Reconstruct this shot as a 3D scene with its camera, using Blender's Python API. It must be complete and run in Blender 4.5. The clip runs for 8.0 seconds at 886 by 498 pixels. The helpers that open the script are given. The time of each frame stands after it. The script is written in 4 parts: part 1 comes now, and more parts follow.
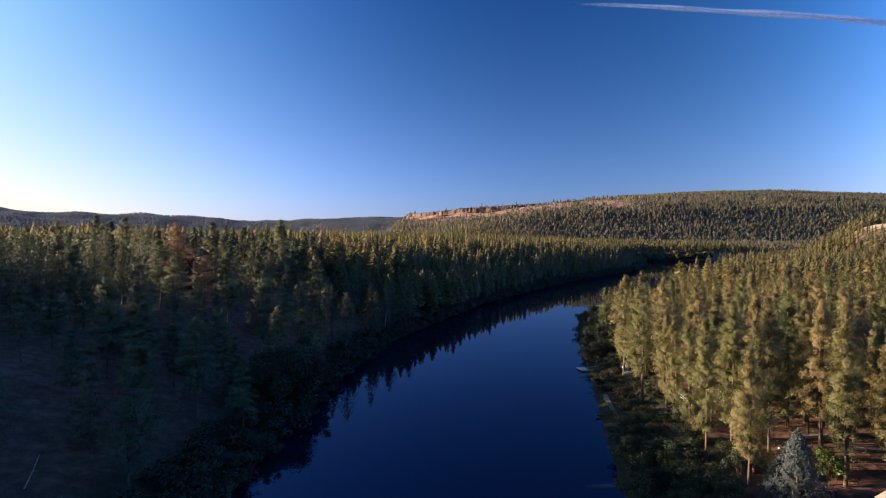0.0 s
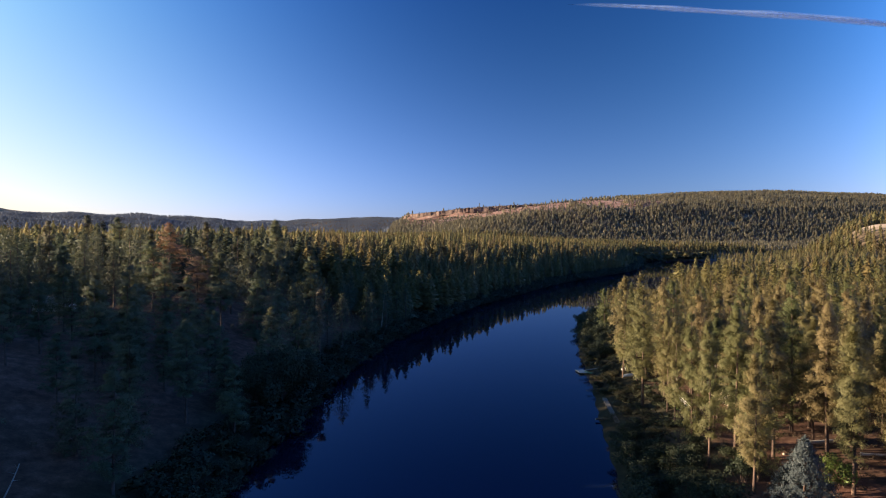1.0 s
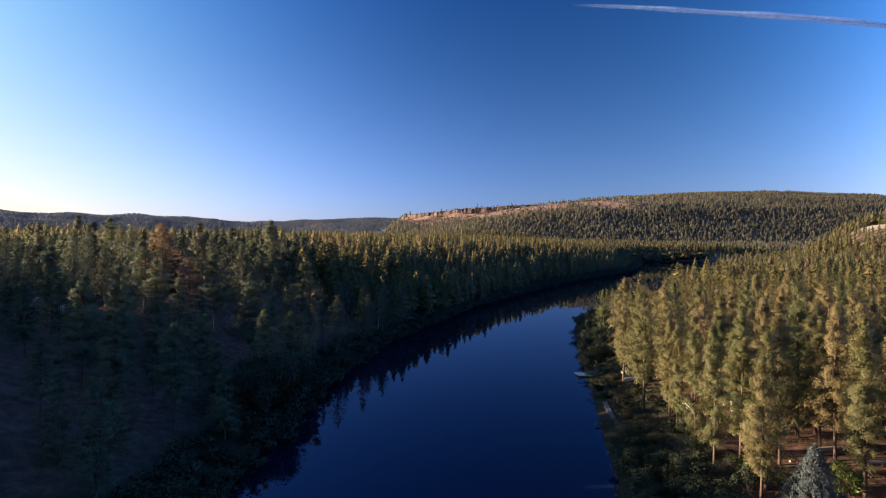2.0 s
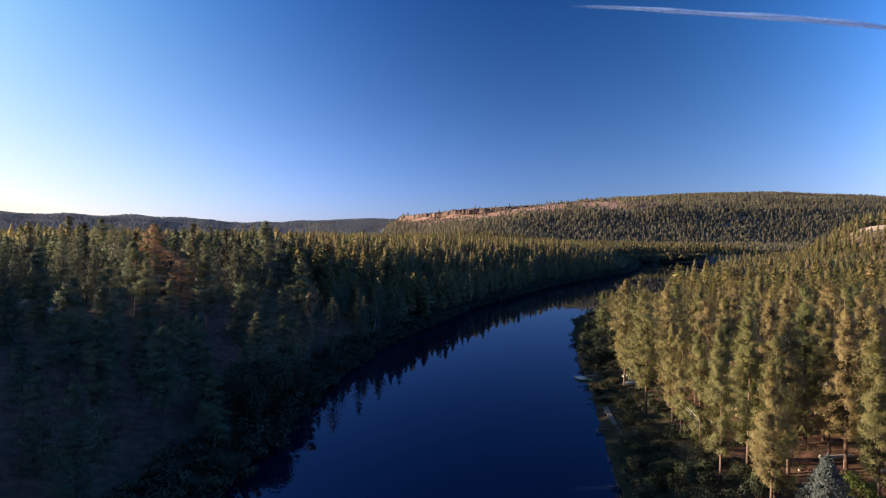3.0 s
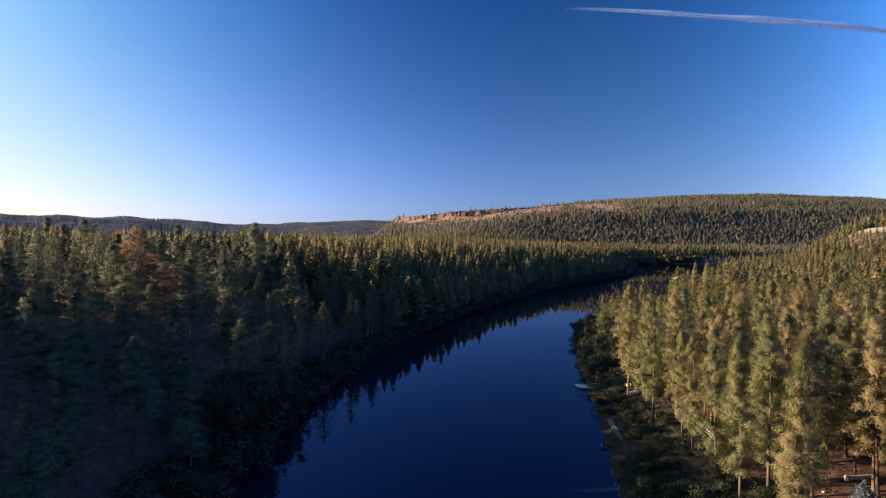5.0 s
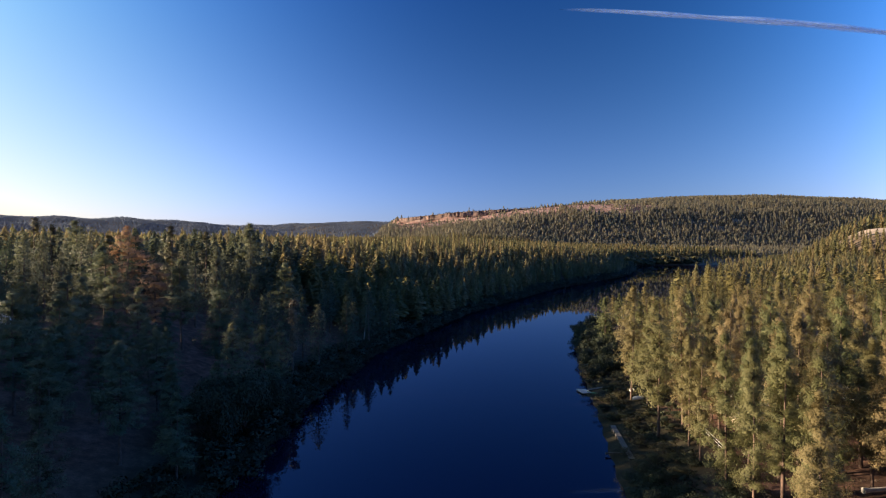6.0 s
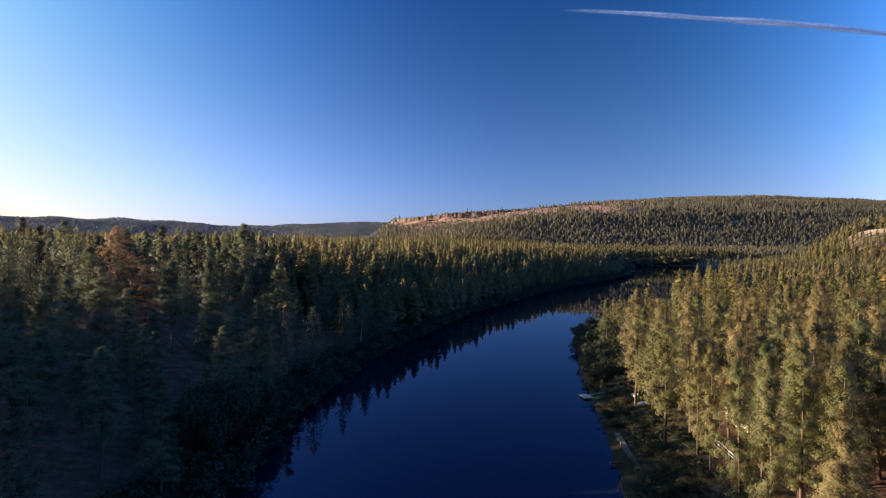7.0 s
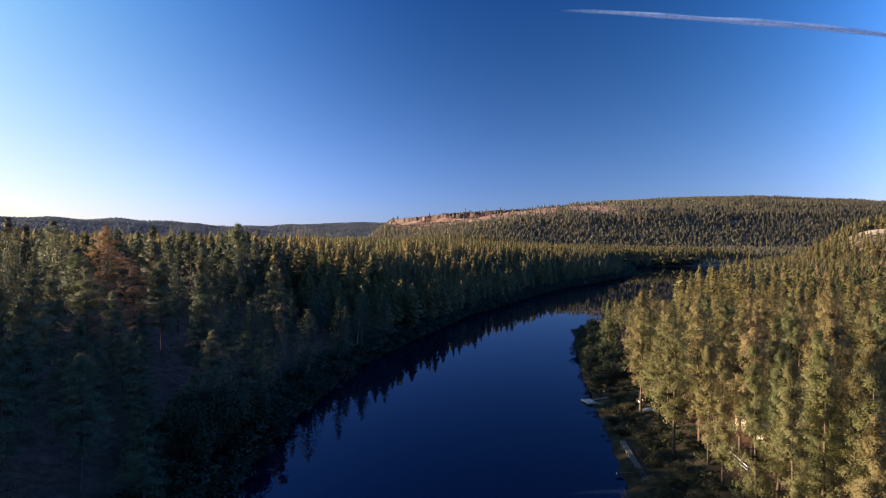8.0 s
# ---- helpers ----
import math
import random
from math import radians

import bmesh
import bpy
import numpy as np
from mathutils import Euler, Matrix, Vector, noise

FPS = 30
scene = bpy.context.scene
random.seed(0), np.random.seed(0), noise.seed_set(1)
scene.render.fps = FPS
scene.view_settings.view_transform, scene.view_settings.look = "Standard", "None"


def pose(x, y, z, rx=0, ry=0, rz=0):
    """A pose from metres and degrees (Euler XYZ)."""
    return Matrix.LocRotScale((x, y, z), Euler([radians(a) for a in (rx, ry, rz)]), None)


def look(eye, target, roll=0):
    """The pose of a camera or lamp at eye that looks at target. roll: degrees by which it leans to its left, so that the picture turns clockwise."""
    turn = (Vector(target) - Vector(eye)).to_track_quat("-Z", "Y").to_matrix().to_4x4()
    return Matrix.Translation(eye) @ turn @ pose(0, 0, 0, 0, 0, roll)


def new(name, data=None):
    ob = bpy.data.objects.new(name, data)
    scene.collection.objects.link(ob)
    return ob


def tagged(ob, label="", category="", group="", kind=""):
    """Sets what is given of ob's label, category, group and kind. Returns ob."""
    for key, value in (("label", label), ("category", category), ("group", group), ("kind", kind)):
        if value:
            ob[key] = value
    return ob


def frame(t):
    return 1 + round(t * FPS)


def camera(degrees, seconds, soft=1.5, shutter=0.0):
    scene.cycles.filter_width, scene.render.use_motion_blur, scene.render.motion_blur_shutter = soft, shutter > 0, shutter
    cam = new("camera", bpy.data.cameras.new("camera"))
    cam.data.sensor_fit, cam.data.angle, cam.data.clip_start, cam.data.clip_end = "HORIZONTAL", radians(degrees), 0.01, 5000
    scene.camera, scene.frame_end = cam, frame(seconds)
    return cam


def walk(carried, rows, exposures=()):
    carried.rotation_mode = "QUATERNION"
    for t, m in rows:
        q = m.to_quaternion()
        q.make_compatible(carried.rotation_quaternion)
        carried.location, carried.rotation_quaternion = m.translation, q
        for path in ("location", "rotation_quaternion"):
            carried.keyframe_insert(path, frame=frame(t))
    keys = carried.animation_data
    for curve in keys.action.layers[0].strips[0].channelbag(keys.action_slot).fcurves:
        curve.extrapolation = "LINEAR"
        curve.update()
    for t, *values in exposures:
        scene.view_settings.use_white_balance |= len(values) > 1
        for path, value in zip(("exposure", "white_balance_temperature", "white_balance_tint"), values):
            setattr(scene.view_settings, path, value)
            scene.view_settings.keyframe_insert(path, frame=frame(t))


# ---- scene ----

# ---------------------------------------------------------------- camera
LENS = 72.0
cam = camera(LENS, 8.0, soft=1.05)
PATH = [
    (0.0, 0.00, 0.00, 37.95, 89.255, 0.000),
    (0.5, 0.14, 1.34, 37.98, 89.260, -0.110),
    (1.0, 0.27, 2.75, 38.01, 89.276, -0.218),
    (1.5, 0.39, 4.24, 38.04, 89.300, -0.323),
    (2.0, 0.51, 5.79, 38.06, 89.332, -0.426),
    (2.5, 0.62, 7.42, 38.09, 89.370, -0.528),
    (3.0, 0.71, 9.11, 38.12, 89.413, -0.627),
    (3.5, 0.80, 10.88, 38.15, 89.459, -0.725),
    (4.0, 0.88, 12.72, 38.18, 89.507, -0.821),
    (4.5, 0.95, 14.63, 38.20, 89.556, -0.915),
    (5.0, 1.02, 16.61, 38.23, 89.603, -1.008),
    (5.5, 1.07, 18.67, 38.26, 89.648, -1.100),
    (6.0, 1.12, 20.79, 38.29, 89.689, -1.191),
    (6.5, 1.16, 22.99, 38.31, 89.725, -1.280),
    (7.0, 1.19, 25.25, 38.34, 89.754, -1.368),
    (7.5, 1.21, 27.59, 38.37, 89.775, -1.456),
    (8.0, 1.22, 30.00, 38.39, 89.787, -1.543),
]
walk(cam, [(t, pose(x, y, z, rx, 0, rz)) for t, x, y, z, rx, rz in PATH])

# ---------------------------------------------------------------- light
SUN_LEFT = 84.0        # degrees to the left of +y
SUN_UP = 12.4
scene.view_settings.exposure = 2.09

world = bpy.data.worlds.new("sky")
scene.world = world
world.use_nodes = True
wn = world.node_tree.nodes
wl = world.node_tree.links
wn.clear()
w_out = wn.new("ShaderNodeOutputWorld")
w_bg = wn.new("ShaderNodeBackground")
w_sky = wn.new("ShaderNodeTexSky")
w_sky.sky_type = "NISHITA"
w_sky.sun_disc = False
w_sky.sun_elevation = radians(SUN_UP)
w_sky.sun_rotation = radians(-SUN_LEFT)
w_sky.altitude = 600
w_sky.air_density = 1.0
w_sky.dust_density = 1.0
w_sky.ozone_density = 2.0
w_bg.inputs["Strength"].default_value = 0.05
w_dir = wn.new("ShaderNodeTexCoord")
w_xyz = wn.new("ShaderNodeSeparateXYZ")
wl.new(w_dir.outputs["Generated"], w_xyz.inputs[0])


def w_math(how, a, b):
    """A node of scalar or vector arithmetic on the sky's values."""
    vector = isinstance(a, tuple) or isinstance(b, tuple) or any(not isinstance(v, (float, tuple)) and v.type in ("VECTOR", "RGBA") for v in (a, b))
    m = wn.new("ShaderNodeVectorMath" if vector else "ShaderNodeMath")
    m.operation = how
    for sock, v in zip(m.inputs, (a, b)):
        if isinstance(v, (float, tuple)):
            sock.default_value = v
        else:
            wl.new(v, sock)
    return m.outputs[0]


# clear dry autumn air: the sky's colour shifts gently with height and with the angle to the sun
w_dot = wn.new("ShaderNodeVectorMath")
w_dot.operation = "DOT_PRODUCT"
w_dot.inputs[1].default_value = (-math.sin(radians(SUN_LEFT)), math.cos(radians(SUN_LEFT)), 0.0)
wl.new(w_dir.outputs["Generated"], w_dot.inputs[0])
w_z = w_math("MINIMUM", w_math("MAXIMUM", w_xyz.outputs["Z"], 0.0), 0.42)
w_d = w_math("MINIMUM", w_math("MAXIMUM", w_dot.outputs["Value"], -0.55), 0.72)
w_dd = w_math("MULTIPLY", w_d, w_d)
AIR = (
    ((-0.884, -0.702, 0.129), None, None),
    ((-3.339, -2.261, -3.864), w_z, None),
    ((1.000, 0.920, 1.000), w_d, None),
    ((2.701, 1.801, 0.785), w_d, w_d),
    ((-3.515, -3.190, -4.050), w_dd, w_d),
    ((-2.500, 0.700, 4.900), w_z, w_z),
    ((0.977, -0.362, -0.833), w_z, w_d),
    ((7.701, 7.701, 7.701), w_z, w_dd),
)
w_sum = None
for w_tint, w_a, w_b in AIR:
    w_term = w_tint
    for w_f in (w_a, w_b):
        if w_f is not None:
            w_term = w_math("MULTIPLY", w_term, w_f)
    w_sum = w_term if w_sum is None else w_math("ADD", w_sum, w_term)
w_gain = w_math("POWER", (2.718282, 2.718282, 2.718282), w_sum)
wl.new(w_math("MULTIPLY", w_sky.outputs[0], w_gain), w_bg.inputs["Color"])
wl.new(w_bg.outputs[0], w_out.inputs["Surface"])

sun_data = bpy.data.lights.new("sun", "SUN")
sun_data.energy = 5.0
sun_data.angle = radians(0.55)
sun_data.color = (1.0, 0.77, 0.53)
sun = new("sun", sun_data)
_a, _e = radians(SUN_LEFT), radians(SUN_UP)
TO_SUN = Vector((-math.sin(_a) * math.cos(_e), math.cos(_a) * math.cos(_e), math.sin(_e)))
sun.matrix_world = look(TO_SUN * 400, (0, 0, 0))

# ---------------------------------------------------------------- materials


def material(name):
    m = bpy.data.materials.new(name)
    m.use_nodes = True
    t = m.node_tree
    b = t.nodes["Principled BSDF"]
    return m, t, b


def node(t, kind, **values):
    n = t.nodes.new(kind)
    for k, v in values.items():
        n.inputs[k.replace("_", " ")].default_value = v
    return n


def ramp(t, fac, stops):
    r = t.nodes.new("ShaderNodeValToRGB")
    el = r.color_ramp.elements
    while len(el) < len(stops):
        el.new(0.5)
    for e, (p, c) in zip(el, stops):
        e.position = p
        e.color = (*c, 1)
    t.links.new(fac, r.inputs["Fac"])
    return r.outputs["Color"]


def world_noise(t, scale, detail=4.0, rough=0.55):
    g = t.nodes.new("ShaderNodeNewGeometry")
    n = node(t, "ShaderNodeTexNoise", Scale=scale, Detail=detail, Roughness=rough)
    t.links.new(g.outputs["Position"], n.inputs["Vector"])
    return n.outputs["Fac"]


def blend(t, fac, a, b, how="MIX"):
    m = t.nodes.new("ShaderNodeMix")
    m.data_type = "RGBA"
    m.blend_type = how
    for sock, v in ((m.inputs["Factor"], fac), (m.inputs["A"], a), (m.inputs["B"], b)):
        if isinstance(v, (int, float)):
            sock.default_value = v
        elif isinstance(v, tuple):
            sock.default_value = (*v, 1)
        else:
            t.links.new(v, sock)
    return m.outputs["Result"]


def foliage(name, dark, mid, light, source="object", through_light=0.14):
    """Needles or leaves: tone differs tree by tree, and tuft by tuft."""
    m, t, b = material(name)
    g = t.nodes.new("ShaderNodeNewGeometry")
    if source == "object":
        pick = t.nodes.new("ShaderNodeObjectInfo").outputs["Random"]
    else:
        at = t.nodes.new("ShaderNodeAttribute")
        at.attribute_name = "tone"
        pick = at.outputs["Fac"]
    tree = ramp(t, pick, [(0.0, dark), (0.5, mid), (1.0, light)])
    tuft = ramp(t, g.outputs["Random Per Island"], [(0.0, (0.86, 0.86, 0.86)), (0.6, (1, 1, 1)), (1.0, (1.12, 1.10, 1.05))])
    col = blend(t, 1.0, tree, tuft, "MULTIPLY")
    t.links.new(col, b.inputs["Base Color"])
    b.inputs["Roughness"].default_value = 0.62
    b.inputs["Specular IOR Level"].default_value = 0.25
    tr = t.nodes.new("ShaderNodeBsdfTranslucent")
    t.links.new(col, tr.inputs["Color"])
    mx = t.nodes.new("ShaderNodeMixShader")
    mx.inputs[0].default_value = through_light
    t.links.new(b.outputs[0], mx.inputs[1])
    t.links.new(tr.outputs[0], mx.inputs[2])
    t.links.new(mx.outputs[0], t.nodes["Material Output"].inputs["Surface"])
    return m


NEEDLES = foliage("pine_needles", (0.096, 0.108, 0.044), (0.142, 0.128, 0.054), (0.190, 0.144, 0.070), through_light=0.36)
# darker copies of the pine needles: the left slope's shade in their colour
NEEDLES_DEEP_SHADE = foliage("deep_shade_needles", (0.048, 0.052, 0.030), (0.066, 0.064, 0.034), (0.088, 0.080, 0.038))
NEEDLES_SHADE = foliage("shaded_slope_needles", (0.070, 0.090, 0.050), (0.102, 0.114, 0.062), (0.144, 0.142, 0.076), through_light=0.38)
NEEDLES_FAR = foliage("forest_needles", (0.100, 0.106, 0.042), (0.150, 0.130, 0.052), (0.200, 0.150, 0.068), "tone", 0.42)
# darker copy of the forest needles, carrying the west side's shade
NEEDLES_WEST_SHADE = foliage("west_shade_needles", (0.048, 0.064, 0.038), (0.076, 0.088, 0.052), (0.110, 0.112, 0.064), "tone", 0.36)
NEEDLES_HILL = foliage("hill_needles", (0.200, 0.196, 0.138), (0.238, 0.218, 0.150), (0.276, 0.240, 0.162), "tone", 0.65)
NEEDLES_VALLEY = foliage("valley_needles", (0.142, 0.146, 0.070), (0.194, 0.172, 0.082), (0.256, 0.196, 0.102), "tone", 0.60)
# blue in the needle colour stands in for distance haze
NEEDLES_HAZE = foliage("hazed_hill_needles", (0.150, 0.178, 0.225), (0.160, 0.188, 0.236), (0.170, 0.198, 0.246), "tone", 0.60)
NEEDLES_DARK_FAR = foliage("juniper_scrub", (0.050, 0.056, 0.040), (0.075, 0.075, 0.050), (0.11, 0.098, 0.062), "tone")
NEEDLES_RUST = foliage("dying_needles", (0.30, 0.17, 0.095), (0.26, 0.155, 0.085), (0.22, 0.14, 0.075), through_light=0.3)
NEEDLES_BLUE = foliage("spruce_needles", (0.036, 0.048, 0.052), (0.040, 0.052, 0.056), (0.044, 0.056, 0.060), through_light=0.12)
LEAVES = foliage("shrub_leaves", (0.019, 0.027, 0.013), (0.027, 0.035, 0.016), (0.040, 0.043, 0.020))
LEAVES_LIME = foliage("lime_leaves", (0.060, 0.090, 0.018), (0.066, 0.096, 0.020), (0.072, 0.102, 0.022))
LEAVES_FAR = foliage("reed_and_willow_leaves", (0.055, 0.055, 0.024), (0.070, 0.066, 0.028), (0.09, 0.075, 0.035), "tone")


def rough_surface(name, c1, c2, c3, scale, roughness=0.85, bump=0.3, bump_scale=None, dist=0.05, metallic=0.0):
    m, t, b = material(name)
    big = world_noise(t, scale)
    fine = world_noise(t, scale * 7.3, 3.0)
    base = ramp(t, big, [(0.3, c1), (0.5, c2), (0.72, c3)])
    grain = ramp(t, fine, [(0.25, (0.72, 0.72, 0.72)), (0.75, (1.25, 1.25, 1.25))])
    t.links.new(blend(t, 1.0, base, grain, "MULTIPLY"), b.inputs["Base Color"])
    b.inputs["Roughness"].default_value = roughness
    b.inputs["Metallic"].default_value = metallic
    bp = node(t, "ShaderNodeBump", Strength=bump, Distance=dist)
    t.links.new(world_noise(t, bump_scale or scale * 5, 5.0), bp.inputs["Height"])
    t.links.new(bp.outputs[0], b.inputs["Normal"])
    return m


BARK = rough_surface("pine_bark", (0.050, 0.032, 0.024), (0.085, 0.052, 0.038), (0.13, 0.080, 0.056), 1.8, 0.9, 0.8)
BARK_GREY = rough_surface("dead_wood", (0.28, 0.25, 0.21), (0.36, 0.33, 0.29), (0.45, 0.42, 0.38), 2.0, 0.85, 0.5)
PLANK = rough_surface("weathered_planks", (0.17, 0.16, 0.15), (0.23, 0.22, 0.20), (0.30, 0.28, 0.26), 1.4, 0.8, 0.3)
PLANK_WALK = rough_surface("dark_grey_planks", (0.075, 0.070, 0.066), (0.105, 0.100, 0.094), (0.15, 0.14, 0.13), 1.4, 0.75, 0.3)
PLANK_DARK = rough_surface("dark_timber", (0.05, 0.04, 0.032), (0.075, 0.06, 0.05), (0.11, 0.09, 0.07), 1.4, 0.85, 0.4)
WHITE_PAINT = rough_surface("white_paint", (0.48, 0.47, 0.44), (0.56, 0.55, 0.52), (0.64, 0.62, 0.59), 0.8, 0.5, 0.08)
TAN_WALL = rough_surface("tan_siding", (0.36, 0.29, 0.21), (0.41, 0.33, 0.24), (0.46, 0.38, 0.28), 0.7, 0.7, 0.15)
ROOF = rough_surface("roof_shingles", (0.13, 0.12, 0.115), (0.18, 0.165, 0.155), (0.23, 0.21, 0.195), 1.2, 0.85, 0.4)
GREEN_HULL = rough_surface("green_hull", (0.10, 0.26, 0.12), (0.12, 0.30, 0.14), (0.15, 0.34, 0.17), 1.0, 0.35, 0.05)
CONCRETE = rough_surface("grey_float", (0.30, 0.30, 0.30), (0.36, 0.36, 0.36), (0.43, 0.43, 0.42), 0.9, 0.7, 0.12)
ROCK = rough_surface("boulder_rock", (0.20, 0.15, 0.12), (0.28, 0.22, 0.17), (0.36, 0.29, 0.23), 1.2, 0.9, 0.7)

GLASS, _t, _b = material("window_glass")
_b.inputs["Base Color"].default_value = (0.03, 0.035, 0.04, 1)
_b.inputs["Roughness"].default_value = 0.012


def ground_material():
    m, t, b = material("forest_ground")

    def mask(name):
        a = t.nodes.new("ShaderNodeAttribute")
        a.attribute_name = name
        return a.outputs["Fac"]

    n1, n2, n3 = world_noise(t, 0.035, 5), world_noise(t, 0.45, 6, 0.65), world_noise(t, 3.5, 4, 0.7)
    duff = ramp(t, n2, [(0.28, (0.050, 0.030, 0.024)), (0.48, (0.100, 0.056, 0.044)), (0.68, (0.175, 0.100, 0.080)), (0.82, (0.115, 0.092, 0.050))])
    patch = ramp(t, n1, [(0.38, (0.70, 0.72, 0.62)), (0.62, (1.15, 1.0, 0.92))])
    col = blend(t, 1.0, duff, patch, "MULTIPLY")
    bank = ramp(t, n2, [(0.30, (0.020, 0.018, 0.011)), (0.55, (0.036, 0.032, 0.018)), (0.75, (0.060, 0.052, 0.030))])
    col = blend(t, mask("bank"), col, bank)
    grassy = ramp(t, n2, [(0.30, (0.125, 0.100, 0.070)), (0.55, (0.185, 0.145, 0.104)), (0.75, (0.245, 0.195, 0.140))])
    col = blend(t, mask("grass"), col, grassy)
    sand = ramp(t, n2, [(0.30, (0.24, 0.19, 0.145)), (0.7, (0.34, 0.28, 0.215))])
    col = blend(t, mask("sand"), col, sand)
    g = t.nodes.new("ShaderNodeNewGeometry")
    mp = node(t, "ShaderNodeMapping", Scale=(0.020, 0.020, 0.26))
    t.links.new(g.outputs["Position"], mp.inputs["Vector"])
    ledges = node(t, "ShaderNodeTexNoise", Scale=1.0, Detail=7.0, Roughness=0.68)
    t.links.new(mp.outputs[0], ledges.inputs["Vector"])
    rock = ramp(t, ledges.outputs["Fac"], [(0.28, (0.085, 0.060, 0.048)), (0.42, (0.170, 0.096, 0.078)), (0.53, (0.230, 0.138, 0.112)), (0.62, (0.33, 0.25, 0.205)), (0.70, (0.14, 0.13, 0.085))])
    col = blend(t, mask("rock"), col, rock)
    speck = ramp(t, n3, [(0.25, (0.65, 0.65, 0.65)), (0.75, (1.3, 1.3, 1.3))])
    t.links.new(blend(t, 1.0, col, speck, "MULTIPLY"), b.inputs["Base Color"])
    b.inputs["Roughness"].default_value = 0.95
    b.inputs["Specular IOR Level"].default_value = 0.15
    crag = node(t, "ShaderNodeBump", Distance=6.0)
    t.links.new(mask("rock"), crag.inputs["Strength"])
    t.links.new(ledges.outputs["Fac"], crag.inputs["Height"])
    bp = node(t, "ShaderNodeBump", Strength=0.6, Distance=0.25)
    t.links.new(crag.outputs[0], bp.inputs["Normal"])
    t.links.new(n2, bp.inputs["Height"])
    t.links.new(bp.outputs[0], b.inputs["Normal"])
    return m


GROUND = ground_material()


def water_material():
    m, t, b = material("river_water")
    murk = ramp(t, world_noise(t, 0.02, 3), [(0.3, (0.0042, 0.0044, 0.014)), (0.7, (0.0052, 0.0054, 0.017))])
    t.links.new(murk, b.inputs["Base Color"])
    b.inputs["Roughness"].default_value = 1.0
    b.inputs["Specular IOR Level"].default_value = 0.0
    g = t.nodes.new("ShaderNodeNewGeometry")
    mp = node(t, "ShaderNodeMapping", Scale=(0.9, 0.45, 1.0))
    t.links.new(g.outputs["Position"], mp.inputs["Vector"])
    n1 = node(t, "ShaderNodeTexNoise", Scale=0.8, Detail=3.0, Roughness=0.5)
    t.links.new(mp.outputs[0], n1.inputs["Vector"])
    bp = node(t, "ShaderNodeBump", Strength=0.03, Distance=0.10)
    t.links.new(n1.outputs["Fac"], bp.inputs["Height"])
    gloss = node(t, "ShaderNodeBsdfAnisotropic", Roughness=0.012, Color=(0.50, 0.69, 1.0, 1))
    t.links.new(bp.outputs[0], gloss.inputs["Normal"])
    fres = node(t, "ShaderNodeFresnel", IOR=1.22)
    t.links.new(bp.outputs[0], fres.inputs["Normal"])
    t.links.new(blend(t, fres.outputs[0], (0.46, 0.66, 1.0), (0.92, 0.92, 0.92)), gloss.inputs["Color"])
    amount = t.nodes.new("ShaderNodeMath")
    amount.operation = "MULTIPLY_ADD"
    amount.inputs[1].default_value, amount.inputs[2].default_value = 0.78, 0.046
    t.links.new(fres.outputs[0], amount.inputs[0])
    mx = t.nodes.new("ShaderNodeMixShader")
    t.links.new(amount.outputs[0], mx.inputs[0])
    t.links.new(b.outputs[0], mx.inputs[1])
    t.links.new(gloss.outputs[0], mx.inputs[2])
    t.links.new(mx.outputs[0], t.nodes["Material Output"].inputs["Surface"])
    return m


WATER = water_material()



def contrail_material():
    """Thin ice cloud: it scatters the sun to all sides, and lets the sky show where it is thin."""
    m, t, b = material("contrail_ice")
    t.nodes.remove(b)
    at = t.nodes.new("ShaderNodeAttribute")
    at.attribute_name = "thick"
    wisp = ramp(t, world_noise(t, 0.016, 6, 0.65), [(0.25, (0.45, 0.45, 0.45)), (0.65, (1, 1, 1))])
    ice = (0.56, 0.74, 1.0, 1)
    near, far = node(t, "ShaderNodeBsdfDiffuse", Color=ice), node(t, "ShaderNodeBsdfTranslucent", Color=ice)
    both, out = t.nodes.new("ShaderNodeMixShader"), t.nodes.new("ShaderNodeMixShader")
    t.links.new(near.outputs[0], both.inputs[1])
    t.links.new(far.outputs[0], both.inputs[2])
    t.links.new(blend(t, 1.0, at.outputs["Color"], wisp, "MULTIPLY"), out.inputs[0])
    t.links.new(t.nodes.new("ShaderNodeBsdfTransparent").outputs[0], out.inputs[1])
    t.links.new(both.outputs[0], out.inputs[2])
    t.links.new(out.outputs[0], t.nodes["Material Output"].inputs["Surface"])
    return m


CONTRAIL = contrail_material()

# ---------------------------------------------------------------- terrain in numbers
LEFT_BANK = [(-60, -900), (-44, -300), (-36, -60), (-34, 60), (-31, 120), (-29, 165), (-20, 230), (22, 363), (112, 562), (240, 773), (300, 920), (345, 1060), (385, 1180), (440, 1216), (600, 1235), (1400, 1240)]
RIGHT_BANK = [(0, -900), (10, -300), (18, -60), (23, 50), (27, 90), (34, 131), (40, 162), (48, 212), (64, 287), (132, 368), (222, 500), (345, 690), (432, 800), (495, 915), (530, 1010), (590, 1085), (720, 1115), (1400, 1120)]


def smooth(a, b, v):
    u = np.clip((v - a) / (b - a), 0, 1)
    return u * u * (3 - 2 * u)


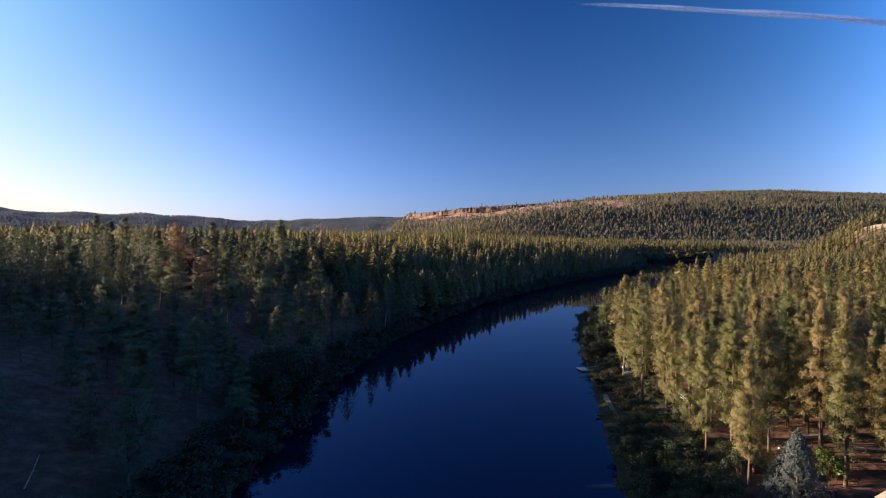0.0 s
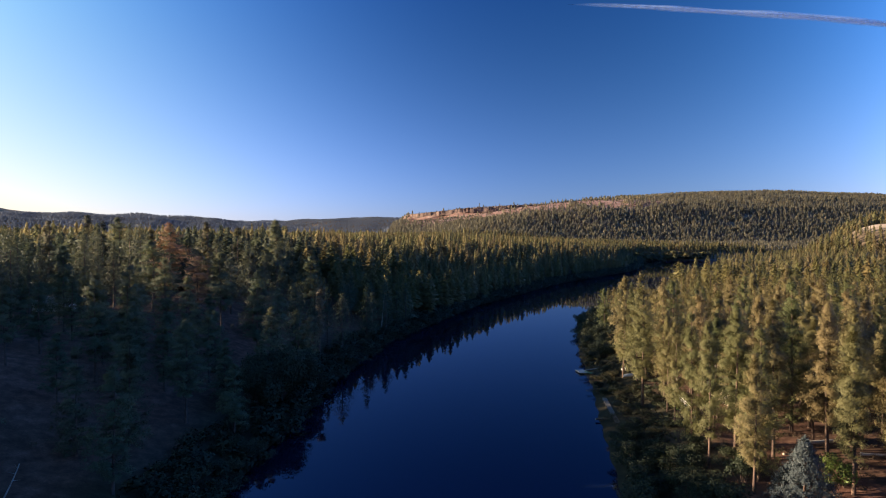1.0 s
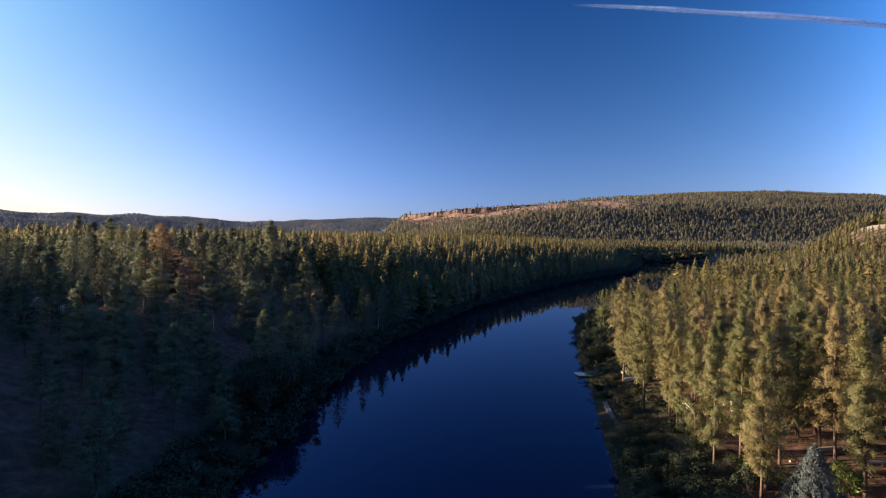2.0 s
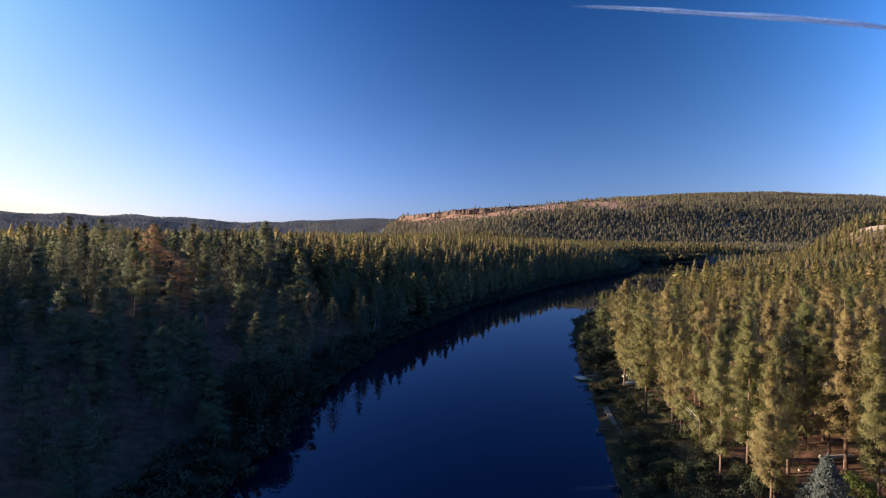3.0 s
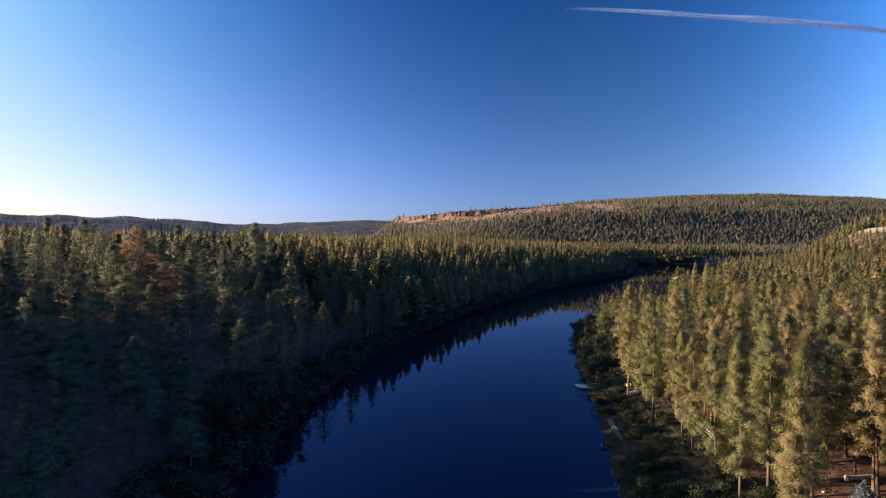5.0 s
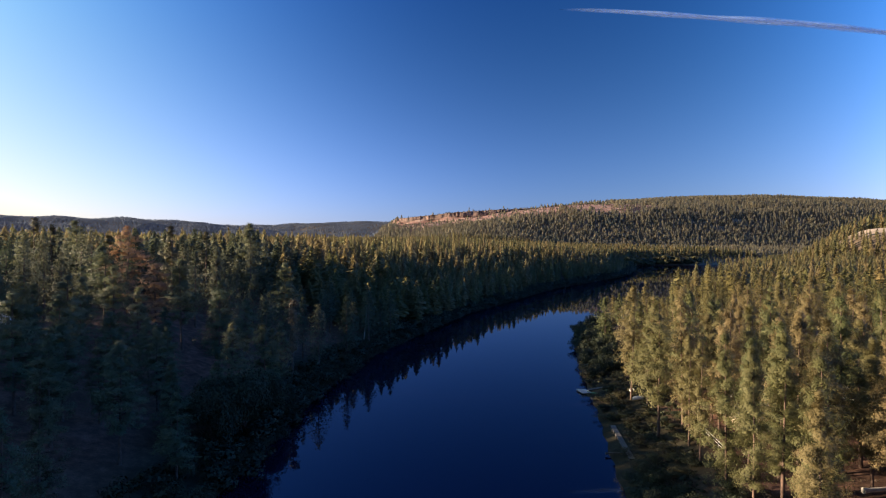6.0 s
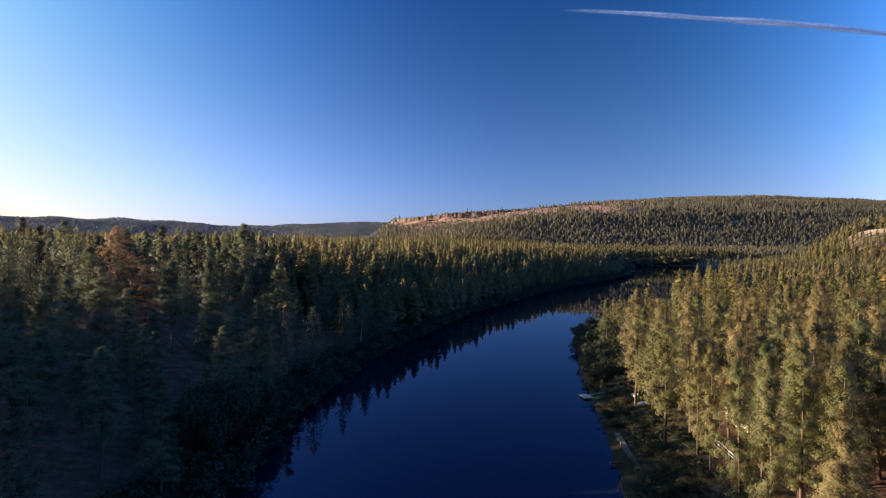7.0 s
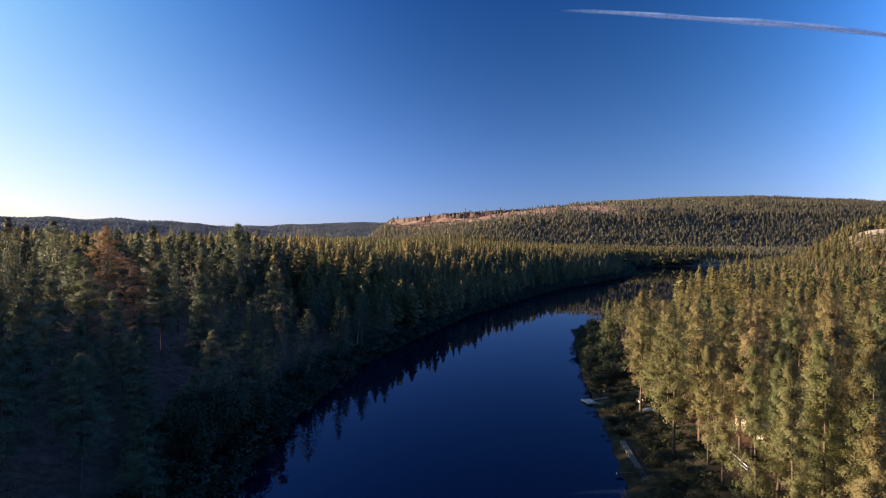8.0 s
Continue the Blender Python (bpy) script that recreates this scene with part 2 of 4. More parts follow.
def to_line(x, y, line):
    """Distance to a polyline, and how far along it (in points) the nearest place lies."""
    best = np.full(x.shape, 1e9)
    along = np.zeros(x.shape)
    for i in range(len(line) - 1):
        ax, ay = line[i][:2]
        dx, dy = line[i + 1][0] - ax, line[i + 1][1] - ay
        u = np.clip(((x - ax) * dx + (y - ay) * dy) / (dx * dx + dy * dy), 0, 1)
        d = np.hypot(x - ax - u * dx, y - ay - u * dy)
        near = d < best
        best = np.where(near, d, best)
        along = np.where(near, i + u, along)
    return best, along


def in_river(x, y):
    ring = LEFT_BANK + RIGHT_BANK[::-1]
    inside = np.zeros(x.shape, bool)
    for (ax, ay), (bx, by) in zip(ring, ring[1:] + ring[:1]):
        if ay == by:
            continue
        inside ^= ((ay > y) != (by > y)) & (x < (bx - ax) * (y - ay) / (by - ay) + ax)
    return inside


def waves(x, y, size, seed):
    """Cheap smooth noise from a few crossing waves, about -1 to 1."""
    r = np.random.RandomState(seed)
    out = np.zeros(x.shape)
    for _ in range(6):
        a, k, p = r.uniform(0, 6.28), 6.28 / (size * r.uniform(0.6, 1.7)), r.uniform(0, 6.28)
        out += np.sin((x * np.cos(a) + y * np.sin(a)) * k + p)
    return out / 3.2


# ridge lines of the hills: x, y, height
CLIFF_RIDGE = [(-160, 2250, 128), (-60, 2150, 133), (90, 2080, 148), (210, 2050, 155), (340, 2040, 160), (520, 2060, 174), (620, 2120, 184)]
WOODED_RIDGE = [(620, 2120, 180), (800, 2200, 197), (1060, 2250, 206), (1400, 2350, 206), (1900, 2500, 200), (2600, 2500, 200)]
BLUE_HILL = [(-900, 3400, 146), (-500, 3300, 155), (-250, 3200, 157), (300, 3300, 146)]
DARK_HILL = [(-3300, 2000, 136), (-2400, 2300, 144), (-1700, 2500, 151), (-1200, 2600, 143), (-800, 2650, 116), (-600, 2680, 90)]
FAR_HILL = [(-4200, 3000, 280), (-3500, 3300, 285), (-2700, 3500, 262), (-2400, 3600, 200)]


def ridge(x, y, line, width, power=1.0):
    d, s = to_line(x, y, line)
    h = np.interp(s, range(len(line)), [p[2] for p in line])
    u = np.clip(1 - d / width, 0, 1)
    return h * (u * u * (3 - 2 * u)) ** power, d


def terrain(x, y):
    """Height of the ground, and the masks bank, sand, rock."""
    x, y = np.asarray(x, float), np.asarray(y, float)
    dl, _ = to_line(x, y, LEFT_BANK)
    dr, _ = to_line(x, y, RIGHT_BANK)
    wet = in_river(x, y)
    d = np.where(wet, 0, np.minimum(dl, dr))
    left = dl < dr
    zl = 1.3 * smooth(0, 4, d) + 3.0 * smooth(4, 22, d) + 13 * smooth(14, 64, d) + 3 * smooth(55, 135, d) + 4 * smooth(200, 500, d)
    zl = zl + 12 * smooth(80, 190, d) * smooth(165, 105, y)  # unseen rise added west of the river, to block low sun
    zr = 1.0 * smooth(0, 4, d) + 2.2 * smooth(4, 18, d) + 2.0 * smooth(20, 60, d) + 7 * smooth(70, 220, d) + 12 * smooth(200, 500, d)
    z = np.where(left, zl, zr)
    z = z + 14 * smooth(500, 1600, y) * smooth(60, 400, d)
    z = z + waves(x, y, 90, 3) * 1.2 * smooth(10, 80, d) + waves(x, y, 14, 4) * 0.22 * smooth(1, 8, d)
    z = z + waves(x, y, 420, 5) * 2.5 * smooth(150, 600, d)
    knoll = np.hypot((x - 540) / 230, (y - 700) / 170)
    z = z + 50 * smooth(1.0, 0.35, knoll) * smooth(20, 120, d)
    rock = np.zeros(x.shape)
    away = smooth(80, 500, d)
    hc, dc = ridge(x, y, CLIFF_RIDGE, 950, 0.9)
    face = smooth(25, 60, dc)
    hc = hc * (1 - 0.20 * face) 
    hc = hc * smooth(-235, -118, x + 0.05 * (2100 - y))
    hw, dw = ridge(x, y, WOODED_RIDGE, 1250, 0.8)
    hills = np.maximum(hc, hw)
    for line, width in ((BLUE_HILL, 900), (DARK_HILL, 900), (FAR_HILL, 1200)):
        hills = np.maximum(hills, ridge(x, y, line, width)[0])
    hills = hills + waves(x, y, 160, 10) * 5 * smooth(40, 120, hills) * smooth(120, 500, dc)
    z = np.where(hills * away > z, hills * away, z) * 0.5 + np.maximum(z, hills * away) * 0.5
    rock = smooth(470, 350, dc + waves(x, y, 120, 11) * 60) * smooth(820, 500, x + waves(x, y, 90, 12) * 130 - 0.25 * (2050 - y)) * smooth(-190, -90, x)
    sand = smooth(1.0, 0.85, knoll) * smooth(51, 56, z + waves(x, y, 40, 13) * 3.0) * (y < 720)
    z = np.where(wet, -1.8 * smooth(0, 7, np.minimum(dl, dr)), z)
    bank = np.maximum(smooth(24, 8, d + waves(x, y, 20, 14) * 5), 0.2 * smooth(45, 75, z) * smooth(900, 1300, y))
    bank = np.maximum(bank, 0.75 * smooth(1.1, 0.9, knoll) * smooth(24, 34, z))
    return z, bank, sand, rock


def dry_grass(x, y):
    """Where bunch grass and low brush cover the ground between the far trees."""
    return smooth(520, 1100, y + 0.3 * np.abs(x))


def ground_at(x, y):
    return float(terrain(np.array([x]), np.array([y]))[0][0])


# ---------------------------------------------------------------- mesh helpers


def mesh_from(name, verts, faces, mats, tone=None, mat_index=None, normals=None):
    """A mesh from numpy arrays; faces is one (n, 3) or (n, 4) array, or several."""
    me = bpy.data.meshes.new(name)
    faces = faces if isinstance(faces, (list, tuple)) else [faces]
    faces = [np.asarray(f, np.int32) for f in faces if len(f)]
    verts = np.asarray(verts, np.float32)
    counts = np.concatenate([np.full(len(f), f.shape[1], np.int32) for f in faces])
    loops = np.concatenate([f.ravel() for f in faces])
    me.vertices.add(len(verts))
    me.vertices.foreach_set("co", verts.ravel())
    me.loops.add(len(loops))
    me.loops.foreach_set("vertex_index", loops)
    me.polygons.add(len(counts))
    me.polygons.foreach_set("loop_start", np.concatenate([[0], np.cumsum(counts)[:-1]]).astype(np.int32))
    if mat_index is not None:
        me.polygons.foreach_set("material_index", np.asarray(mat_index, np.int32))
    for m in mats:
        me.materials.append(m)
    if tone is not None:
        at = me.attributes.new("tone", "FLOAT", "POINT")
        at.data.foreach_set("value", np.asarray(tone, np.float32))
    me.update(calc_edges=True)
    if normals is not None:
        me.shade_smooth()
        me.normals_split_custom_set_from_vertices(np.asarray(normals, np.float32))
    return me


def unit(v):
    return v / (np.linalg.norm(v, axis=1)[:, None] + 1e-9)


def part(name, bm, mat, parent, label=""):
    me = bpy.data.meshes.new(name)
    bm.to_mesh(me)
    bm.free()
    me.materials.append(mat)
    ob = new(name, me)
    ob.parent = parent
    if label:
        tagged(ob, label)
    return ob


def mesh_part(name, me, parent, label="", m=None):
    ob = new(name, me)
    ob.parent = parent
    if m is not None:
        ob.matrix_basis = m
    if label:
        tagged(ob, label)
    return ob


def box(bm, x0, x1, y0, y1, z0, z1, bevel=0.0, m=None):
    r = bmesh.ops.create_cube(bm, size=1.0)
    vs = r["verts"]
    bmesh.ops.scale(bm, vec=(x1 - x0, y1 - y0, z1 - z0), verts=vs)
    bmesh.ops.translate(bm, vec=((x0 + x1) / 2, (y0 + y1) / 2, (z0 + z1) / 2), verts=vs)
    if bevel:
        es = list({e for v in vs for e in v.link_edges})
        vs = list({v for f in bmesh.ops.bevel(bm, geom=es, offset=bevel, segments=1, affect="EDGES")["faces"] for v in f.verts} | {v for v in vs if v.is_valid})
    if m is not None:
        bmesh.ops.transform(bm, matrix=m, verts=vs)
    return vs


def stem(rng, height, r0, r1, sides=7, rings=7, sway=0.25):
    """A tapered trunk with a slight sway, as verts and quads."""
    v, f = [], []
    px, py = rng.uniform(0, 6.28, 2)
    for i in range(rings):
        u = i / (rings - 1)
        rad = (r0 + (r1 - r0) * u) * (1.35 if i == 0 else 1.0)
        ox, oy = sway * np.sin(px + 2.3 * u) - sway * np.sin(px), sway * np.sin(py + 1.9 * u) - sway * np.sin(py)
        for k in range(sides):
            a = 6.2832 * k / sides
            v.append((ox + rad * np.cos(a), oy + rad * np.sin(a), height * u - (0.6 if i == 0 else 0)))
    for i in range(rings - 1):
        for k in range(sides):
            a, b = i * sides + k, i * sides + (k + 1) % sides
            f.append((a, b, b + sides, a + sides))
    return np.array(v), np.array(f)


def sprays(rng, centres, outward, size, width, spread, up=0.25):
    """Flakes of needles or leaves: one small fan at each centre, lying roughly square to outward."""
    n = len(centres)
    m = outward / (np.linalg.norm(outward, axis=1)[:, None] + 1e-9) + rng.normal(0, spread, (n, 3))
    m[:, 2] += up
    m /= np.linalg.norm(m, axis=1)[:, None] + 1e-9
    d = rng.normal(0, 1, (n, 3))
    d[:, 2] += 0.5
    d -= m * np.sum(d * m, 1)[:, None]
    d /= np.linalg.norm(d, axis=1)[:, None] + 1e-9
    side = np.cross(m, d)
    ln = (size * rng.uniform(0.6, 1.35, n))[:, None]
    w = (width * rng.uniform(0.7, 1.3, n))[:, None]
    a = centres - d * ln * 0.4
    tip = centres + d * ln * 0.6
    v = np.stack([a, tip - side * w, tip + side * w], 1).reshape(-1, 3)
    f = np.arange(3 * n).reshape(n, 3)
    return v, f


def pine_shape(u, kind):
    """Crown radius along its height, 0 to 1."""
    if kind == "column":
        return min(1.0, 0.45 + 2.0 * u) * (1 - u ** 1.3) ** 0.88
    if kind == "broad":
        return min(1.0, 0.55 + 1.5 * u) * (1 - u ** 1.7) ** 0.78
    if kind == "spire":
        return min(1.0, 0.5 + 2.6 * u) * (1 - u) ** 0.86
    if kind == "cone":
        return min(1.0, 0.6 + 4 * u) * (1 - u) ** 0.95
    return min(1.0, 0.35 + 2.0 * u) * (1 - u ** 2.4) ** 0.8


def crown(rng, height, base, radius, tufts, blades, size, width, kind="column", limbs=True, scatter_by=0.22, spread=0.42, puffed=0.55):
    """Whorls of limbs with tufts of needles towards their ends. Returns needle verts, faces, limb verts, faces."""
    cs, outs = [], []
    lv, lf = [], []
    lean = rng.uniform(0, 6.28)
    while len(cs) < tufts:
        u = rng.uniform(0, 1)
        if rng.uniform() > 0.25 + pine_shape(u, kind):
            continue
        z = base + (height - base) * u
        a = rng.uniform(0, 6.28)
        lump = 0.86 + 0.20 * math.sin(2 * a + lean + 6 * u) + 0.12 * math.sin(3 * a - 11 * u) + rng.normal(0, 0.15)
        reach = radius * pine_shape(u, kind) * min(1.25, max(0.30, lump))
        k = int(rng.randint(3, 6))
        droop = -0.10 + 0.50 * u
        tip = np.array([math.cos(a) * reach, math.sin(a) * reach, z + droop * reach])
        root = np.array([0, 0, z])
        for j in range(k):
            s = 1 - 0.70 * rng.uniform(0, 1) ** 1.6
            c = root + (tip - root) * s + rng.normal(0, 0.14 + 0.075 * reach, 3) * np.array([1, 1, 0.55])
            o = np.array([math.cos(a), math.sin(a), 0.15]) * 0.7
            cs.append(c)
            outs.append(o)
        if limbs and reach > 0.9 and rng.uniform() < 0.5:
            b0 = len(lv)
            q = np.array([-math.sin(a), math.cos(a), 0]) * 0.04
            h = np.array([0, 0, 0.06])
            lv += [root + q, root - q - h, root + h, root + (tip - root) * 0.72]
            lf += [(b0, b0 + 1, b0 + 3), (b0 + 1, b0 + 2, b0 + 3), (b0 + 2, b0, b0 + 3)]
    top = np.array([[0, 0, height - 0.5 * i] for i in range(3)])
    cs = np.concatenate([np.array(cs), top])
    outs = np.concatenate([np.array(outs), np.tile([0, 0, 1.2], (3, 1))])
    puff = rng.normal(0, 1, (len(cs) * blades, 3))
    c = np.repeat(cs, blades, 0) + puff * scatter_by
    o = np.repeat(outs, blades, 0)
    if blades > 1:
        o = o + puffed * puff / (np.linalg.norm(puff, axis=1)[:, None] + 1e-9)
    v, f = sprays(rng, c, o, size, width, spread)
    # needles shade softly as a round tuft on a round crown
    soft = unit(np.stack([c[:, 0], c[:, 1], np.full(len(c), 0.45 * radius)], 1)) + (0.55 if blades > 1 else 0.30) * unit(puff)
    soft = np.repeat(unit(soft), 3, 0)
    return v, f, np.array(lv), np.array(lf), soft


def scatter(name, templates, xs, ys, scales, wide, tones, mats, rng, sink=0.3):
    """One joined mesh of many small trees from a few templates: (verts, list of faces, material of each)."""
    zs = terrain(xs, ys)[0] - sink
    V, F3, F4, T, M3, M4, N = [], [], [], [], [], [], []
    at = 0
    which = rng.randint(0, len(templates), len(xs))
    turn = rng.uniform(0, 6.28, len(xs))
    for k, (tv, tf, tm, tn) in enumerate(templates):
        idx = np.where(which == k)[0]
        if not len(idx):
            continue
        c, s = np.cos(turn[idx])[:, None], np.sin(turn[idx])[:, None]
        sc, wd = scales[idx][:, None], (scales * wide)[idx][:, None]
        x = (tv[None, :, 0] * c - tv[None, :, 1] * s) * wd + xs[idx][:, None]
        y = (tv[None, :, 0] * s + tv[None, :, 1] * c) * wd + ys[idx][:, None]
        z = tv[None, :, 2] * sc + zs[idx][:, None]
        V.append(np.stack([x, y, z], 2).reshape(-1, 3))
        N.append(np.stack([tn[None, :, 0] * c - tn[None, :, 1] * s, tn[None, :, 0] * s + tn[None, :, 1] * c, np.repeat(tn[None, :, 2], len(idx), 0)], 2).reshape(-1, 3))
        T.append(np.repeat(tones[idx], len(tv)))
        offs = at + np.arange(len(idx)) * len(tv)
        for f, mi in zip(tf, tm):
            g = (f[None] + offs[:, None, None]).reshape(-1, f.shape[1])
            (F3 if f.shape[1] == 3 else F4).append(g)
            (M3 if f.shape[1] == 3 else M4).append(np.full(len(g), mi))
        at += len(idx) * len(tv)
    faces = [np.concatenate(q) for q in (F3, F4) if q]
    mi = np.concatenate([np.concatenate(q) for q in (M3, M4) if q])
    return new(name, mesh_from(name, np.concatenate(V), faces, mats, np.concatenate(T), mi, np.concatenate(N)))


# ---------------------------------------------------------------- ground, water


def warp(n, near, far, lo, hi):
    """Coordinates that lie close together near 0 and far apart away from it."""
    k = math.asinh(far / near)
    return np.sinh(np.linspace(-k * lo, k * hi, n)) * near


gx = warp(330, 60, 4600, 1, 1)
gy = 150 + warp(360, 110, 4650, 1, 1.0)
GX, GY = np.meshgrid(gx, gy)
gz, bank_m, sand_m, rock_m = terrain(GX, GY)
ii = np.arange(GX.size).reshape(GX.shape)
quads = np.stack([ii[:-1, :-1], ii[:-1, 1:], ii[1:, 1:], ii[1:, :-1]], -1).reshape(-1, 4)
gme = mesh_from("ground", np.stack([GX, GY, gz], -1).reshape(-1, 3), quads, [GROUND])
for key, val in (("bank", bank_m), ("sand", sand_m), ("rock", rock_m), ("grass", dry_grass(GX, GY))):
    gme.attributes.new(key, "FLOAT", "POINT").data.foreach_set("value", val.ravel().astype(np.float32))
gme.shade_smooth()
tagged(new("ground", gme), "brown pine duff ground rising to wooded hills and rimrock", "ground", kind="structure")

river_pts = [(-70, -900), (40, -900), (60, 60), (72, 285), (142, 358), (240, 500), (365, 685), (452, 795), (512, 905), (546, 1000), (600, 1070), (725, 1100), (1400, 1104), (1400, 1258), (595, 1253), (430, 1234), (368, 1192), (326, 1066), (282, 928), (222, 785), (92, 572), (10, 380), (-40, 230), (-50, 100)]
bm = bmesh.new()
bm.faces.new([bm.verts.new((x, y, 0.0)) for x, y in river_pts])
bmesh.ops.triangulate(bm, faces=bm.faces[:])
wme = bpy.data.meshes.new("water")
bm.to_mesh(wme)
bm.free()
wme.materials.append(WATER)
tagged(new("water", wme), "calm dark blue river mirroring the tree line", "water", kind="structure")

def rimrock():
    """The broken basalt cliff under the rim: a strip of columns and ledges set into the slope."""
    r = np.random.RandomState(5)
    n, m = 330, 9
    line = [(p[0], p[1] - 34) for p in CLIFF_RIDGE]
    s = np.linspace(0.15, len(line) - 1.15, n)
    x = np.interp(s, range(len(line)), [p[0] for p in line])
    y = np.interp(s, range(len(line)), [p[1] for p in line])
    top = terrain(x, y + 12)[0] + 1.5
    tall = (5.5 + 4 * waves(x, y, 150, 41) + 3 * waves(x, y, 30, 42)) * smooth(-60, 60, x) * smooth(620, 480, x)
    step = np.repeat(r.normal(0, 1, n // 3 + 1), 3)[:n]
    v = []
    for k in range(m):
        u = k / (m - 1)
        out = (2 + 15 * u ** 1.5) + 1.6 * step * (0.3 + u * (1 - u) * 2.4) + 2.2 * waves(x, y + k * 37, 26, 43) + r.normal(0, 1.0, n) + (3.5 if k in (3, 6) else 0)
        if k == 0:
            out = np.full(n, -14.0)
        v.append(np.stack([x + r.normal(0, 0.6, n), y - out, np.where(k == 0, top - 3.5, top - np.maximum(tall, 0.5) * u + (0.8 * r.normal(0, 1, n) if k else 0))], 1))
    v.append(np.stack([x, y - 16, top - np.maximum(tall, 0.5) - 14], 1))
    v = np.concatenate(v)
    ii = np.arange((m + 1) * n).reshape(m + 1, n)
    q = np.stack([ii[:-1, :-1], ii[1:, :-1], ii[1:, 1:], ii[:-1, 1:]], -1).reshape(-1, 4)
    tagged(new("rimrock", mesh_from("rimrock", v, q, [RIM])), "reddish brown basalt cliff band below the plateau rim", "cliff", kind="structure")


RIM = rough_surface("rim_basalt", (0.052, 0.038, 0.034), (0.108, 0.070, 0.060), (0.168, 0.114, 0.096), 0.045, 0.95, 0.9, 0.25, 1.5)
rimrock()

# ---------------------------------------------------------------- contrail
rng = np.random.RandomState(21)


def contrail():
    """A long soft string of ice cloud: nested flattened tubes that thin out towards the edge and the fresh end."""
    a, b = np.array([900.0, 4316, 1706]), np.array([3700.0, 3885, 1362])
    n, sides = 160, 10
    v, f, thick = [], [], []
    for shell, (size, alpha) in enumerate(((1.0, 0.16), (0.80, 0.28), (0.60, 0.40), (0.38, 0.5))):
        b0 = len(v)
        for i in range(n):
            u = i / (n - 1)
            p = a + (b - a) * u
            r = (5 + 22 * min(1, u * 4) ** 0.6 + 11 * u) * (1 + 0.22 * math.sin(9 * u + 1) * math.sin(23 * u)) * size
            lift = 20 * math.sin(u * 4.2) + 4 * math.sin(u * 13)
            for k in range(sides):
                q = 6.2832 * k / sides
                v.append((p[0], p[1] + r * math.cos(q), p[2] + lift + r * 0.62 * math.sin(q) + rng.normal(0, 0.6)))
                thick.append(alpha * min(1, (u * 5) ** 1.6))
        for i in range(n - 1):
            for k in range(sides):
                c, e = b0 + i * sides + k, b0 + i * sides + (k + 1) % sides
                f.append((c, e, e + sides, c + sides))
    me = mesh_from("contrail", v, np.array(f), [CONTRAIL])
    me.attributes.new("thick", "FLOAT", "POINT").data.foreach_set("value", np.array(thick, np.float32))
    me.shade_smooth()
    return tagged(new("contrail", me), "thin white aircraft contrail across clear blue sky", "contrail", kind="structure")


contrail()

# ---------------------------------------------------------------- single trees along the banks
rng = np.random.RandomState(7)


def pine_things(variants, kind, needles, bark=BARK, tufts=640, blades=10, label="", base=(0.18, 0.36), rad=(0.17, 0.215), flake=(0.54, 0.058), **more):
    """Unit-height templates (25 m) of a pine: an Empty with trunk and crown."""
    out = []
    for i in range(variants):
        h = 25.0
        b = h * rng.uniform(*base)
        tv, tf = stem(rng, h * 0.96, 0.235, 0.04)
        trunk_me = mesh_from("trunk", tv, tf, [bark])
        trunk_me.shade_smooth()
        cv, cf, lv, lf, soft = crown(rng, h, b, h * rng.uniform(*rad), tufts, blades, *flake, kind, **more)
        k = len(cv)
        faces = [lf + k, cf]
        crown_me = mesh_from("crown", np.concatenate([cv, lv]), faces, [needles, bark], None, np.concatenate([np.ones(len(lf)), np.zeros(len(cf))]), np.concatenate([soft, unit(lv * np.array([0.2, 0.2, 0.0]) + np.array([0, 0, 1.0]))]))
        out.append((trunk_me, crown_me))
    return out


def plant(templates, x, y, height, name, label, category, group, wide=1.0, pick=None, sink=0.2):
    trunk_me, crown_me = templates[rng.randint(len(templates)) if pick is None else pick]
    root = new(name)
    s = height / 25.0
    root.matrix_world = Matrix.Translation((x, y, ground_at(x, y) - sink)) @ Matrix.Rotation(rng.uniform(0, 6.28), 4, "Z") @ Matrix.Rotation(rng.normal(0, 0.012), 4, "X") @ Matrix.Diagonal((s * wide, s * wide, s, 1))
    root.empty_display_size = 0.5
    tagged(root, label, category, group)
    mesh_part("trunk", trunk_me, root)
    mesh_part("crown", crown_me, root)
    return root


COLUMN = pine_things(6, "column", NEEDLES, tufts=430, blades=24, flake=(0.42, 0.052), base=(0.18, 0.34), rad=(0.16, 0.195), scatter_by=0.27)
FINE_LOW = pine_things(2, "column", NEEDLES, tufts=540, blades=34, flake=(0.36, 0.042), base=(0.06, 0.12), rad=(0.165, 0.19), scatter_by=0.27)
FINE = pine_things(4, "column", NEEDLES, tufts=500, blades=34, flake=(0.36, 0.042), base=(0.20, 0.36), rad=(0.15, 0.18), scatter_by=0.27)
DEEP = dict(spread=0.34, puffed=0.36, scatter_by=0.26)
COLUMN_DEEP = pine_things(4, "broad", NEEDLES_SHADE, tufts=460, blades=22, flake=(0.42, 0.055), base=(0.22, 0.34), rad=(0.17, 0.20), **DEEP)
CONE_SHADE = pine_things(3, "cone", NEEDLES_DEEP_SHADE, tufts=460, blades=20, flake=(0.42, 0.055), base=(0.03, 0.08), rad=(0.17, 0.21), **DEEP)
CONE_DEEP = pine_things(4, "column", NEEDLES_SHADE, tufts=480, blades=22, flake=(0.42, 0.055), base=(0.12, 0.24), rad=(0.18, 0.21), **DEEP)
